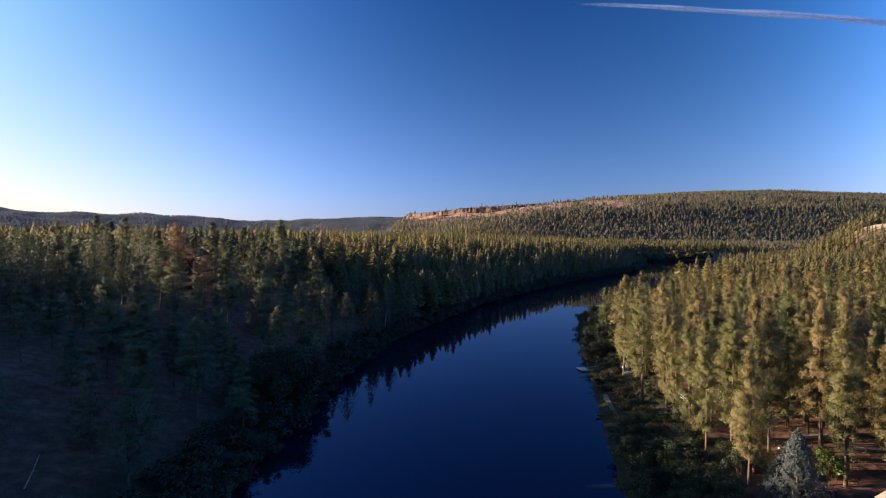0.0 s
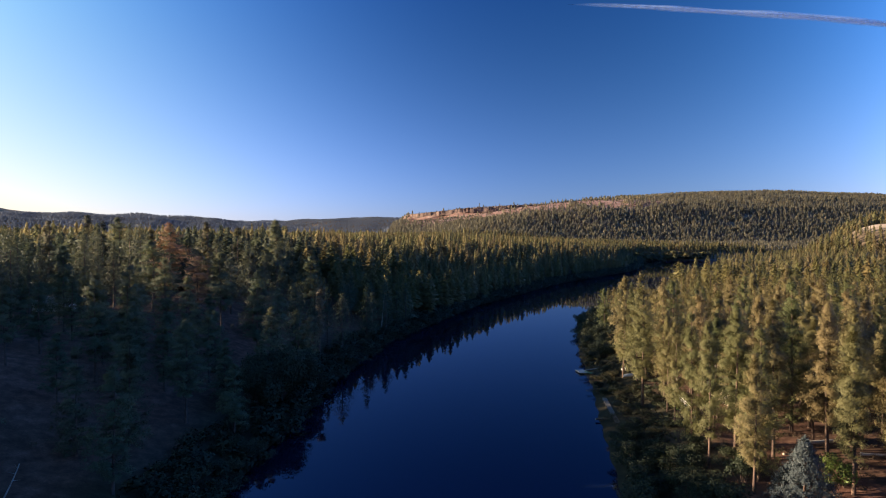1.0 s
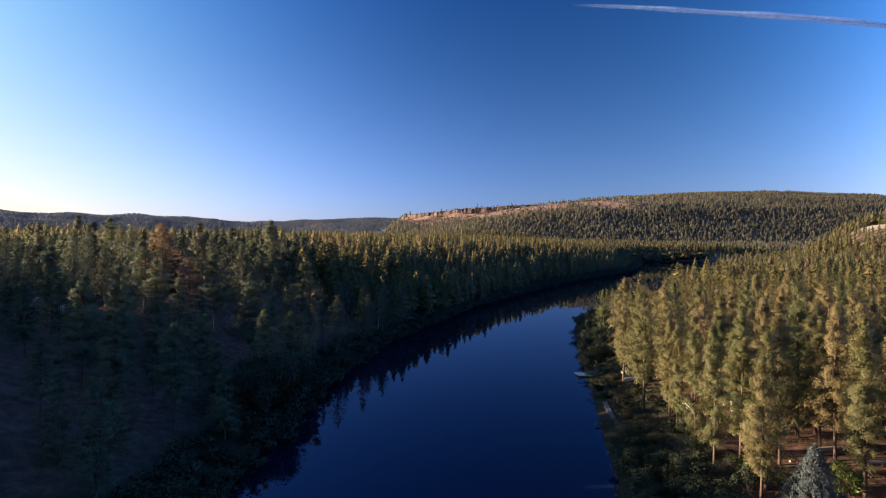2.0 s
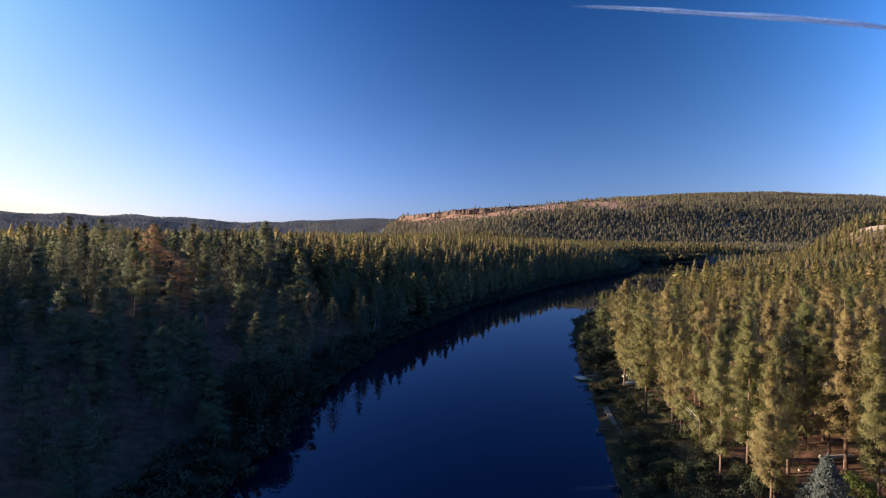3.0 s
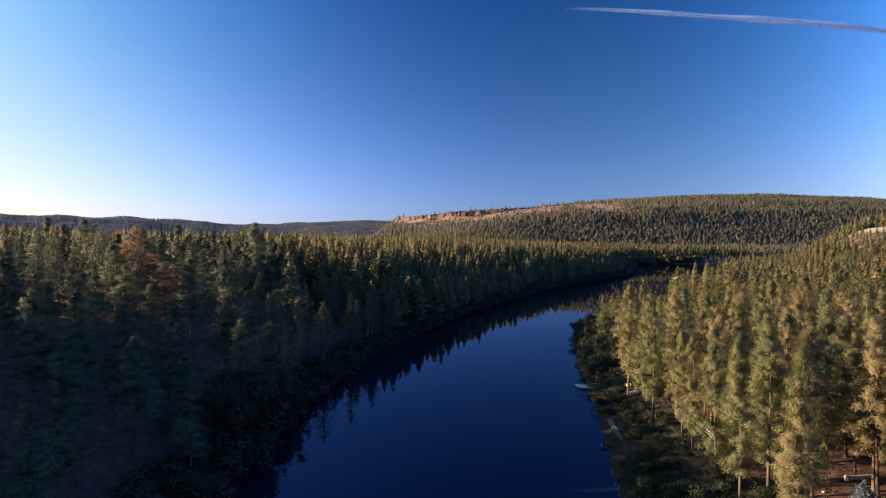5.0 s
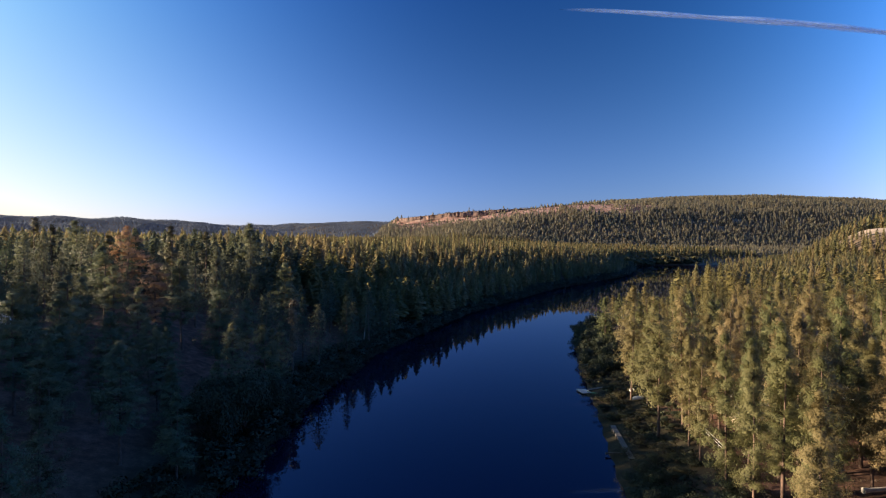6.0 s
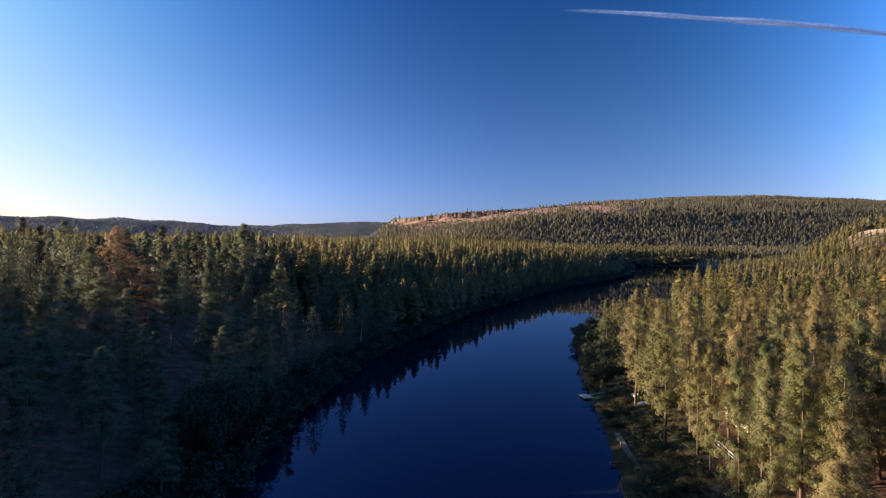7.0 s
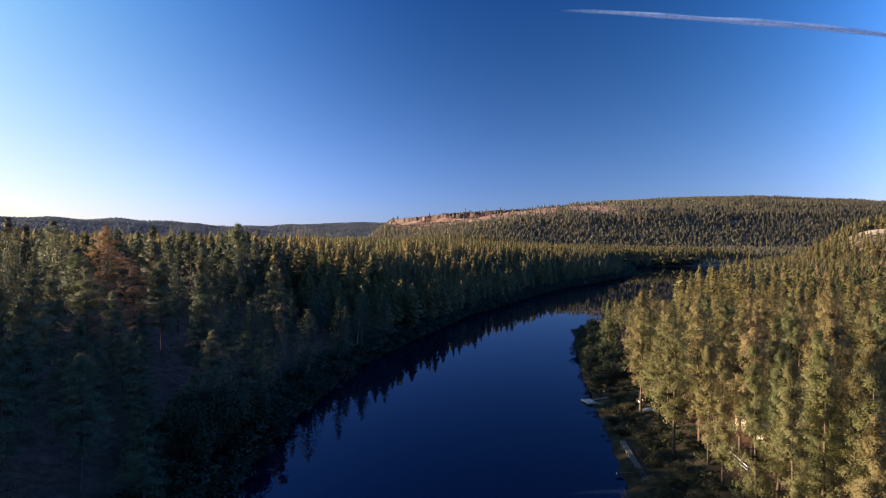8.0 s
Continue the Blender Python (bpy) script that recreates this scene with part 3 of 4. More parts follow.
CONE = pine_things(4, "spire", NEEDLES, tufts=440, blades=24, flake=(0.42, 0.052), base=(0.08, 0.20), rad=(0.17, 0.20), scatter_by=0.27)
RUST = pine_things(2, "broad", NEEDLES_RUST, tufts=420, blades=20, flake=(0.42, 0.055), base=(0.12, 0.22), rad=(0.18, 0.21), **DEEP)


def spots(x0, x1, y0, y1, cell, jitter=0.42):
    xs, ys = np.meshgrid(np.arange(x0, x1, cell), np.arange(y0, y1, cell))
    xs = xs + rng.uniform(-jitter, jitter, xs.shape) * cell + (np.arange(len(xs)) % 2)[:, None] * cell * 0.5
    ys = ys + rng.uniform(-jitter, jitter, ys.shape) * cell
    return xs.ravel(), ys.ravel()


def shore(x, y):
    dl, _ = to_line(x, y, LEFT_BANK)
    dr, _ = to_line(x, y, RIGHT_BANK)
    d = np.minimum(dl, dr)
    return np.where(in_river(x, y), -d, d), dl < dr


# plan of the part where trees stand singly
NEAR_LEFT = (-100, -28, 58, 185)
NEAR_RIGHT = (34, 108, 78, 180)
HOUSES = [(65, 132, 7), (65, 143, 7), (58, 70, 10), (92, 150, 5), (47.2, 80.8, 6), (50, 127, 3), (-117, 188, 8)]


def clear_of_houses(x, y):
    ok = np.ones(x.shape, bool)
    for hx, hy, r in HOUSES:
        ok &= np.hypot(x - hx, y - hy) > r
    return ok


SHADED = "tall dark green pine on the shaded river slope"
SUNLIT = "tall sunlit ponderosa pine with bare lower trunk"
RUSTY = "dying pine with rust-orange needles among green pines"
# single trees that stand out: x, y, height of the tip over the river, form, width, label
LANDMARKS = [
    (-116, 204, 46.5, "cone", 0.95, SHADED), (-110.5, 203, 44.6, "cone", 0.9, SHADED), (-92, 210, 44.0, "rust", 1.25, RUSTY),
    (-85.3, 184, 38.2, "column", 1.2, SHADED), (-64.8, 184, 34.6, "column", 1.0, SHADED), (-58.3, 193, 34.4, "cone", 0.8, SHADED),
    (-83.5, 222, 45.2, "cone", 0.95, SHADED), (-69, 258, 46.7, "column", 1.0, SHADED), (-45.7, 219.6, 32.3, "column", 0.9, SHADED),
    (-49.8, 169.4, 29.8, "column", 0.95, SHADED), (-90, 149, 36.9, "column", 0.95, SHADED), (-73, 187, 33.8, "rust", 1.4, RUSTY),
    (-55, 95, 22.2, "cone", 1.0, SHADED), (-51, 103, 22.6, "cone", 0.9, SHADED), (-100, 214, 42, "cone", 1.0, SHADED),
    (-134, 212, 45, "cone", 1.0, SHADED), (-76, 232, 43, "cone", 1.0, SHADED), (-125, 240, 47, "column", 1.0, SHADED),
    (-66, 108, 22, "column", 1.1, SHADED), (-48, 118, 23, "column", 1.0, SHADED), 
    (44, 134.5, 28.5, "column", 1.15, SUNLIT), (50.2, 138, 29.5, "column", 1.0, SUNLIT), (42, 97, 25.5, "column", 0.9, SUNLIT),
    (47.5, 100, 27.0, "column", 1.05, SUNLIT), (49.8, 104, 27.5, "column", 0.9, SUNLIT), (46.6, 91.0, 25.5, "cone", 1.05, SUNLIT),
    (58.5, 94, 28.0, "column", 1.0, SUNLIT), (67, 101, 28.5, "column", 1.0, SUNLIT), (56, 84.4, 26.5, "column", 1.0, SUNLIT),
    (43.5, 107, 26.0, "cone", 0.95, SUNLIT), (54, 112, 27.0, "column", 1.0, SUNLIT), (60, 117, 27.5, "column", 1.0, SUNLIT),
    (63.5, 112, 31.0, "cone", 1.0, SUNLIT), (77, 152, 30.0, "column", 1.0, SUNLIT), (55, 148, 27.5, "column", 1.0, SUNLIT),
    (54.7, 122, 28.5, "cone", 0.9, SUNLIT), (45.5, 120, 23.0, "column", 0.9, SUNLIT), (49, 165, 28.5, "column", 1.0, SUNLIT),
    (64, 243, 19.0, "column", 0.9, SUNLIT), (75, 258, 19.5, "column", 0.9, SUNLIT), (61, 228, 20.5, "column", 1.0, SUNLIT),
]
FORMS = {"column": COLUMN, "cone": CONE, "rust": RUST}
# left-bank forms, with shade put into the needle colour
FORMS_DEEP = {"column": COLUMN_DEEP, "cone": CONE_SHADE, "rust": RUST}
FORMS_NEAR = {"column": FINE, "cone": FINE_LOW}
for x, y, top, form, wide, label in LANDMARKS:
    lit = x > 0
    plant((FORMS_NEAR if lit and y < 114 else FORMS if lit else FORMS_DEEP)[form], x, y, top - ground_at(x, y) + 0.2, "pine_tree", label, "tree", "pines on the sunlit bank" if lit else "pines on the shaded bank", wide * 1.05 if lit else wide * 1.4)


def clear_of_landmarks(x, y, r):
    ok = ~((y < 82) & (x > 20) & (x < 84)) & ~((y < 62) & (x < -25) & (x > -70))
    for t in LANDMARKS:
        ok &= np.hypot(x - t[0], y - t[1]) > (r if t[0] > 0 else r * (2.6 if t[3] == "rust" else 1.7))
    return ok


xs, ys = spots(*NEAR_LEFT, 10.2)
d, isl = shore(xs, ys)
sparse = np.where((ys < 118) & (d < 34), 0.75, 0.95)
keep = (d > 4) & isl & clear_of_landmarks(xs, ys, 4.9) & (rng.uniform(0, 1, len(xs)) < sparse)
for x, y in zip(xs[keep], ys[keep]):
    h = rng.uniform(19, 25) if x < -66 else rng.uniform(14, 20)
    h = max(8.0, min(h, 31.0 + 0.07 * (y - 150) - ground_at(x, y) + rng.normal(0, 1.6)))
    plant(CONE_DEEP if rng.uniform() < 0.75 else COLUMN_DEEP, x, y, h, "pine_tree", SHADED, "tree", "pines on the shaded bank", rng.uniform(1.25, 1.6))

xs, ys = spots(*NEAR_RIGHT, 7.0)
d, isl = shore(xs, ys)
keep = (d > np.where(ys < 122, 14, 10)) & ~isl & clear_of_houses(xs, ys) & clear_of_landmarks(xs, ys, 3.8) & (rng.uniform(0, 1, len(xs)) < 0.9)
for x, y in zip(xs[keep], ys[keep]):
    h = rng.uniform(19, 26)
    plant(FINE if y < 114 else COLUMN if rng.uniform() < 0.8 else CONE, x, y, h, "pine_tree", SUNLIT, "tree", "pines on the sunlit bank", rng.uniform(0.9, 1.2))

# ---------------------------------------------------------------- the forest beyond
rng = np.random.RandomState(11)


def forest_template(sprays_n, size, width, base, rad, kind, sides=3):
    h = 25.0
    v, f, _, _, soft = crown(rng, h, h * base, h * rad, sprays_n, 1, size, width, kind, limbs=False, spread=0.3)
    tv, tf = stem(rng, h * 0.8, 0.3, 0.08, sides, 2, 0.0)
    return np.concatenate([v, tv]), [f, tf + len(v)], [0, 1], np.concatenate([soft, unit(tv * np.array([1, 1, 0.0]))])


def skirt_template(levels, sides, rad, base, kind, trunk=True, up=0.5, uneven=0.9):
    """A distant pine: ragged whorls of drooping sprays, one over the other."""
    h, v, f = 25.0, [], []
    for i in range(levels):
        u = (i + rng.uniform(-0.25, 0.25)) / levels
        z = h * (base + (1 - base) * max(0, u))
        r = h * rad * pine_shape(min(0.97, max(0, u)), kind) + 0.25
        rise = h * (1 - base) / levels * rng.uniform(1.2, 1.9)
        turn = rng.uniform(0, 6.28)
        for k in range(sides):
            a = turn + 6.2832 * (k + rng.uniform(-0.3, 0.3)) / sides
            q, wd = r * rng.uniform(0.62, 1.22), 6.2832 / sides * rng.uniform(0.26, 0.44)
            c = 0.12 * r
            b = len(v)
            v.append((c * math.cos(a + 2), c * math.sin(a + 2), min(h, z + rise)))
            v.append((q * math.cos(a - wd), q * math.sin(a - wd), z + rng.uniform(-0.5, 0.3) * rise))
            v.append((q * math.cos(a + wd), q * math.sin(a + wd), z + rng.uniform(-0.5, 0.3) * rise))
            f.append((b, b + 1, b + 2))
    v, f = np.array(v), np.array(f)
    mid = np.repeat(v.reshape(-1, 3, 3).mean(1), 3, 0)
    soft = unit(np.stack([mid[:, 0], mid[:, 1], np.full(len(mid), up * h * rad)], 1) + np.repeat(rng.normal(0, uneven, (len(f), 3)), 3, 0))
    if not trunk:
        return v, [f], [0], soft
    tv, tf = stem(rng, h * 0.7, 0.28, 0.1, 3, 2, 0.0)
    return np.concatenate([v, tv]), [f, tf + len(v)], [0, 1], np.concatenate([soft, unit(tv * np.array([1, 1, 0.0]))])


KINDS = ("column", "cone", "column", "cone", "column", "column")
MID_A = [forest_template(1500, 0.66, 0.105, rng.uniform(0.10, 0.25), rng.uniform(0.20, 0.25), k) for k in KINDS]
MID_L = [forest_template(800, 0.85, 0.145, rng.uniform(0.10, 0.22), rng.uniform(0.19, 0.23), k) for k in KINDS]
MID_B = [skirt_template(30, 9, rng.uniform(0.17, 0.21), rng.uniform(0.12, 0.25), k) for k in KINDS]
MID_C = [skirt_template(18, 7, rng.uniform(0.15, 0.18), rng.uniform(0.10, 0.20), k, True, 0.6, 0.55) for k in KINDS]
FAR_A = [skirt_template(6, 6, rng.uniform(0.14, 0.17), 0.06, k, False, 0.8, 0.5) for k in KINDS]
FAR_B = [skirt_template(4, 5, rng.uniform(0.17, 0.21), 0.04, k, False, 1.0, 0.35) for k in KINDS]

FAR_HAZED = [skirt_template(3, 5, rng.uniform(0.19, 0.25), 0.10, k, False, 2.5, 0.2) for k in KINDS]


def within(x, y, r):
    return (x > r[0]) & (x < r[1]) & (y > r[2]) & (y < r[3])


def wood(x0, x1, y0, y1, cell, near, far, wedge=0.86):
    xs, ys = spots(x0, x1, y0, y1, cell)
    dist = np.hypot(xs, ys - 10)
    ok = (dist > near) & (dist <= far) & (np.abs(xs) < wedge * (ys + 60))
    xs, ys = xs[ok], ys[ok]
    d, isl = shore(xs, ys)
    z, bank, sand, rock = terrain(xs, ys)
    ok = ~((np.hypot(xs - 540, ys - 700) < 240) & (z > 50.5) & (ys < 700)) & (d > np.where(isl, 4, np.where(ys > 300, 15, 13))) & (sand < 0.3) & ~within(xs, ys, NEAR_LEFT) & ~within(xs, ys, NEAR_RIGHT) & clear_of_houses(xs, ys) & clear_of_landmarks(xs, ys, 3.5)
    ok &= rng.uniform(0, 1, len(xs)) > np.where(waves(xs, ys, 85, 36) + 0.5 * waves(xs, ys, 30, 37) + (2030 - ys) / 450 + (xs - 450) / 700 > 1.5, 0.35, 0.985) * rock * smooth(1620, 1720, ys)
    ok &= waves(xs, ys, 70, 31) + rng.normal(0, 0.5, len(xs)) > -1.1
    return xs[ok], ys[ok]


def grow(name, templates, xs, ys, lo, hi, label, needles=NEEDLES_FAR, wide=(0.9, 1.25)):
    n = len(xs)
    sc = rng.uniform(lo, hi, n) / 25.0
    d, isl = shore(xs, ys)
    z = terrain(xs, ys)[0]
    sc = sc * np.where((np.hypot(xs - 540, ys - 700) < 240) & (z > 26) & (ys < 690), np.where(z > 46, 0.42, 0.68), 1.0)
    sc = sc * np.where((xs < -112) & (ys > 195) & (ys < 300), 0.86, 1.0)
    sc = np.where((xs > -155) & (xs < -100) & (ys > 145) & (ys < 200), rng.uniform(20, 25, n) / 25, sc)
    # trees out of view to the left made taller, to shade both banks
    sc = np.where((xs < -0.75 * ys - 6) & (ys > 40) & (ys < 165), rng.uniform(23, 28, n) / 25, sc)
    sc = sc * np.where(isl & (ys > 180), 0.86 + 0.20 * smooth(14, 85, d), 1.0)
    sc = np.where(isl & (ys > 180) & (ys < 420) & (d < 26), np.maximum(sc, rng.uniform(16.5, 20.5, n) / 25), sc)
    sc = np.where(isl & (ys > 790) & (d < 34), sc * 0.6, sc)
    # trees on the point lowered to fit the camera's view of the far water
    room = 38.3 - 0.079 * np.hypot(xs, ys - 25) - z
    lowered = ~isl & (ys > 205) & (ys < 420) & (xs < 0.40 * ys - 8)
    sc = np.where(lowered, np.minimum(sc, np.maximum(room, 4) / 25.0 * rng.uniform(0.85, 1.05, n)), sc)
    tones = np.clip(rng.uniform(0, 1, n) * 0.75 + 0.25 * (waves(xs, ys, 60, 33) * 0.5 + 0.5), 0, 1)
    ob = scatter(name, templates, xs, ys, sc, rng.uniform(*wide, n), tones, [needles, BARK], rng)
    return tagged(ob, label, "forest", kind="stuff")


PLACE = "dense pine forest standing along both river banks"
xs, ys = wood(-270, 270, 20, 280, 8.0, 0, 255)
thin = (xs > 0) | (rng.uniform(0, 1, len(xs)) < np.where(xs < -108, 0.86, 0.62))
xs, ys = xs[thin], ys[thin]
# west of the river the needle colour is darkened for shade
for side, needles in ((xs < 0, NEEDLES_WEST_SHADE), (xs >= 0, NEEDLES_FAR)):
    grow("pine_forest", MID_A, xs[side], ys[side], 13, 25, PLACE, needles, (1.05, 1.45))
xs, ys = wood(-350, 350, 20, 360, 7.0, 255, 345)
near_bend = (xs > 30) & (np.hypot(xs, ys - 10) < 312)
grow("pine_forest", MID_L, xs[near_bend], ys[near_bend], 13, 25, PLACE, NEEDLES_FAR, (1.0, 1.35))
xs, ys = xs[~near_bend], ys[~near_bend]
for side, needles in ((xs < -60, NEEDLES_WEST_SHADE), (xs >= -60, NEEDLES_FAR)):
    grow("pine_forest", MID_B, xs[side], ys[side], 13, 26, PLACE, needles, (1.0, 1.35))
# what stands beside and behind the way, out of view, and throws shade
bx, by = spots(-330, 260, -240, 340, 7.0)
d, isl = shore(bx, by)
out = (np.abs(bx) >= 0.86 * (by + 60)) & (d > 6) & (np.hypot(bx, by) > 26) & ~within(bx, by, NEAR_LEFT) & ~within(bx, by, NEAR_RIGHT) & clear_of_houses(bx, by) & clear_of_landmarks(bx, by, 3.5)
bx, by = bx[out], by[out]
west = (bx < -84) & (by > 40)
SIDE = "pine forest standing beside and behind the river bend"
grow("pine_forest", FAR_A, bx[~west], by[~west], 18, 25, SIDE)
# unseen west trees, widened so that little sun slips between them
grow("pine_forest", FAR_A, bx[west], by[west], 21, 25.5, SIDE, wide=(1.7, 2.2))
xs, ys = wood(-760, 760, 150, 800, 7.4, 345, 790)
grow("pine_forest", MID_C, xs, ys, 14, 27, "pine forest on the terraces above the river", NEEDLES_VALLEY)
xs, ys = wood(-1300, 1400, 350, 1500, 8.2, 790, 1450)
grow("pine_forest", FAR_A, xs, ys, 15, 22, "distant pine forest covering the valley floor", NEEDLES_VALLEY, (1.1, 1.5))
xs, ys = wood(-3000, 2700, 700, 3400, 9.8, 1450, 3600)
seen = (xs < -100) | (ys < 2480)
fx, fy = wood(-220, 1750, 1350, 2420, 9.8, 1450, 3600)
xs, ys = np.concatenate([xs[seen], fx]), np.concatenate([ys[seen], fy])
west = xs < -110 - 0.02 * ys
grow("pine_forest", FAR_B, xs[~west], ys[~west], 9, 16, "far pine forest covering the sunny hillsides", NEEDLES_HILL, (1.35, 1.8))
# far left hills: trees tinted with painted haze
grow("pine_forest", FAR_HAZED, xs[west], ys[west], 6.5, 9.5, "pine forest covering the far hills, haze in its bluish needles", NEEDLES_HAZE, (2.5, 3.3))

sx, sy = spots(-180, 760, 1640, 2075, 11.0)
rock = terrain(sx, sy)[3]
ok = (rock > 0.3) & (rng.uniform(0, 1, len(sx)) < 0.18 + 0.40 * (waves(sx, sy, 60, 38) > 0.2) + 0.35 * smooth(120, -60, sx))
grow("hill_scrub", FAR_B, sx[ok], sy[ok], 2.5, 6.5, "dark juniper scrub dotted over the rocky hillside", NEEDLES_DARK_FAR, (1.6, 3.0))

# the dark fringe of trees on the crest above the cliff
n = 460
cx = rng.uniform(-125, 640, n)
cy = np.interp(cx, [p[0] for p in CLIFF_RIDGE], [p[1] for p in CLIFF_RIDGE]) + rng.uniform(-8, 55, n)
clump = waves(cx, cy, 110, 39) + 0.6 * waves(cx, cy, 28, 40) > -0.45
grow("rim_trees", FAR_B, cx[clump], cy[clump], 4, 10, "dark fringe of small pines on the cliff crest", NEEDLES_DARK_FAR, (0.9, 1.5))

# ---------------------------------------------------------------- shrubs along the water
rng = np.random.RandomState(17)


def shrub_meshes(sprays_n, size, width, leaf, bark=BARK):
    """Stems and leaves of a broad rounded shrub about 4 m high and 4 m wide."""
    cs, outs, sv, sf = [], [], [], []
    lobes = [(rng.normal(0, 0.8), rng.normal(0, 0.8), rng.uniform(1.3, 2.9), rng.uniform(0.7, 1.25)) for _ in range(9)]
    for lx, ly, lz, lr in lobes:
        b = len(sv)
        for q in range(3):
            a = 2.094 * q
            sv.append((lx * 0.15 + 0.06 * math.cos(a), ly * 0.15 + 0.06 * math.sin(a), -0.2))
        sv.append((lx, ly, lz))
        sf += [(b, b + 1, b + 3), (b + 1, b + 2, b + 3), (b + 2, b, b + 3)]
    while len(cs) < sprays_n:
        lx, ly, lz, lr = lobes[rng.randint(len(lobes))]
        o = rng.normal(0, 1, 3)
        o /= np.linalg.norm(o) + 1e-9
        c = np.array([lx, ly, lz]) + o * lr * rng.uniform(0.55, 1.08)
        if c[2] > 0.05:
            cs.append(c)
            outs.append(o)
    v, f = sprays(rng, np.array(cs), np.array(outs), size, width, 0.45)
    leaf_me = mesh_from("foliage", v, f, [leaf])
    stem_me = mesh_from("stem", np.array(sv), np.array(sf), [bark])
    return stem_me, leaf_me, v, f, np.array(sv), np.array(sf)


SHRUBS = [shrub_meshes(1900, 0.22, 0.075, LEAVES) for _ in range(4)]
ALDER = [shrub_meshes(9000, 0.13, 0.050, LEAVES) for _ in range(2)]
LIME = [shrub_meshes(1500, 0.27, 0.085, LEAVES_LIME) for _ in range(2)]
OLIVE_LEAVES = foliage("dry_shrub_leaves", (0.048, 0.046, 0.022), (0.056, 0.052, 0.024), (0.066, 0.058, 0.028))
OLIVE = [shrub_meshes(1000, 0.27, 0.075, OLIVE_LEAVES) for _ in range(2)]


def shrub(kind, x, y, h, w, label, group="", name="shrub", category="shrub"):
    stem_me, leaf_me = kind[rng.randint(len(kind))][:2]
    root = new(name)
    root.matrix_world = Matrix.Translation((x, y, ground_at(x, y) - 0.1)) @ Matrix.Rotation(rng.uniform(0, 6.28), 4, "Z") @ Matrix.Diagonal((w / 4, w / 4, h / 4, 1))
    tagged(root, label, category, group)
    mesh_part("stem", stem_me, root)
    mesh_part("foliage", leaf_me, root)
    return root


def along(line, y0, y1, step, inset, wobble):
    """Places on land beside a bank line between two values of y."""
    pts = []
    ys = np.arange(y0, y1, step) + rng.uniform(-0.4, 0.4, len(np.arange(y0, y1, step))) * step
    bx = np.interp(ys, [p[1] for p in line], [p[0] for p in line])
    return bx + inset + rng.normal(0, wobble, len(ys)), ys


DARKSHRUB = "dark green leafy shrub on the river bank"
WATERSIDE = "shrubs along the water"
# tall thicket on the sunny side where the bank bends
for inset, h0, h1 in ((3, 3.5, 6), (7, 5, 8), (11, 5, 7.5)):
    for x, y in zip(*along(RIGHT_BANK, 196, 300, 5.4, inset, 1.0)):
        shrub(SHRUBS, x, y, rng.uniform(h0, h1), rng.uniform(4.5, 7), DARKSHRUB, WATERSIDE)
# low brush between water and trees
for inset in (1.6, 5.0, 8.5):
    for x, y in zip(*along(RIGHT_BANK, 116, 196, 4.2, inset, 1.2)):
        if abs(y - 179) < 5 and inset < 4 or 124 < y < 149 and inset < 4:
            continue
        shrub(SHRUBS if rng.uniform() < 0.6 else OLIVE, x, y, rng.uniform(1.2, 2.6), rng.uniform(2.5, 4.5), "low brushy shrub between water and pines", WATERSIDE)
for inset in (12.0, 15.5):
    for x, y in zip(*along(RIGHT_BANK, 118, 172, 5.0, inset, 1.2)):
        if math.hypot(x - 50.5, y - 128) > 5 and math.hypot(x - 65, y - 138) > 8:
            shrub(SHRUBS if rng.uniform() < 0.7 else OLIVE, x, y, rng.uniform(0.9, 2.2), rng.uniform(2.5, 4.2), "low brushy shrub under the pines", WATERSIDE)
# thick shrubs below the pines
for inset, far in ((3.0, 116), (7.5, 114), (12.0, 104), (16.5, 96)):
    for x, y in zip(*along(RIGHT_BANK, 78, far, 4.2, inset, 1.2)):
        if math.hypot(x - 47.2, y - 80.8) > 6.5:
            shrub(SHRUBS, x, y, rng.uniform(2.6, 5.2), rng.uniform(4.2, 6.4), DARKSHRUB, WATERSIDE)
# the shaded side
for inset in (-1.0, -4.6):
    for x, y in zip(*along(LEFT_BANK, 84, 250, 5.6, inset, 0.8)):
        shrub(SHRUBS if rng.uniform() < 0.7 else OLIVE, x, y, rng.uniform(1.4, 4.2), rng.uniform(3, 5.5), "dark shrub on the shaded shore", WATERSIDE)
for x, y, h, w in ((-36, 141, 15, 13), (-35, 151, 11, 10), (-38, 133, 12, 11), (-41, 139, 13, 11)):
    shrub(ALDER, x, y, h, w, "large dark broadleaf tree leaning over the water", "", "alder_tree", "tree")
shrub(LIME, 56.5, 87.5, 5.0, 5.5, "bright green leafy shrub beside the blue spruce", "", "bright_shrub")
shrub(LIME, 49.0, 127.5, 2.4, 3.2, "yellow-green shrub below the wooden rail", "", "bright_shrub")


def low(k):
    return (k[2], [k[3]], [0], unit(k[2] - np.array([0, 0, 1.0])))


BRUSH = [low(shrub_meshes(46, 1.1, 0.32, LEAVES_FAR)) for _ in range(4)]
bx, by = [], []
for line, sign in ((LEFT_BANK, -1), (RIGHT_BANK, 1)):
    for inset in (1.5, 4.0, 7.0, 10.5):
        x, y = along(line, 40, 960 if sign < 0 else 690, 3.2, sign * inset, 1.2)
        bx.append(x)
        by.append(y)
bx, by = np.concatenate(bx), np.concatenate(by)
d, isl = shore(bx, by)
ok = (d > 0.8) & (np.hypot(bx - 42, by - 179) > 4) & ~((bx > 33) & (bx < 41) & (by > 123) & (by < 149))
bx, by = bx[ok], by[ok]
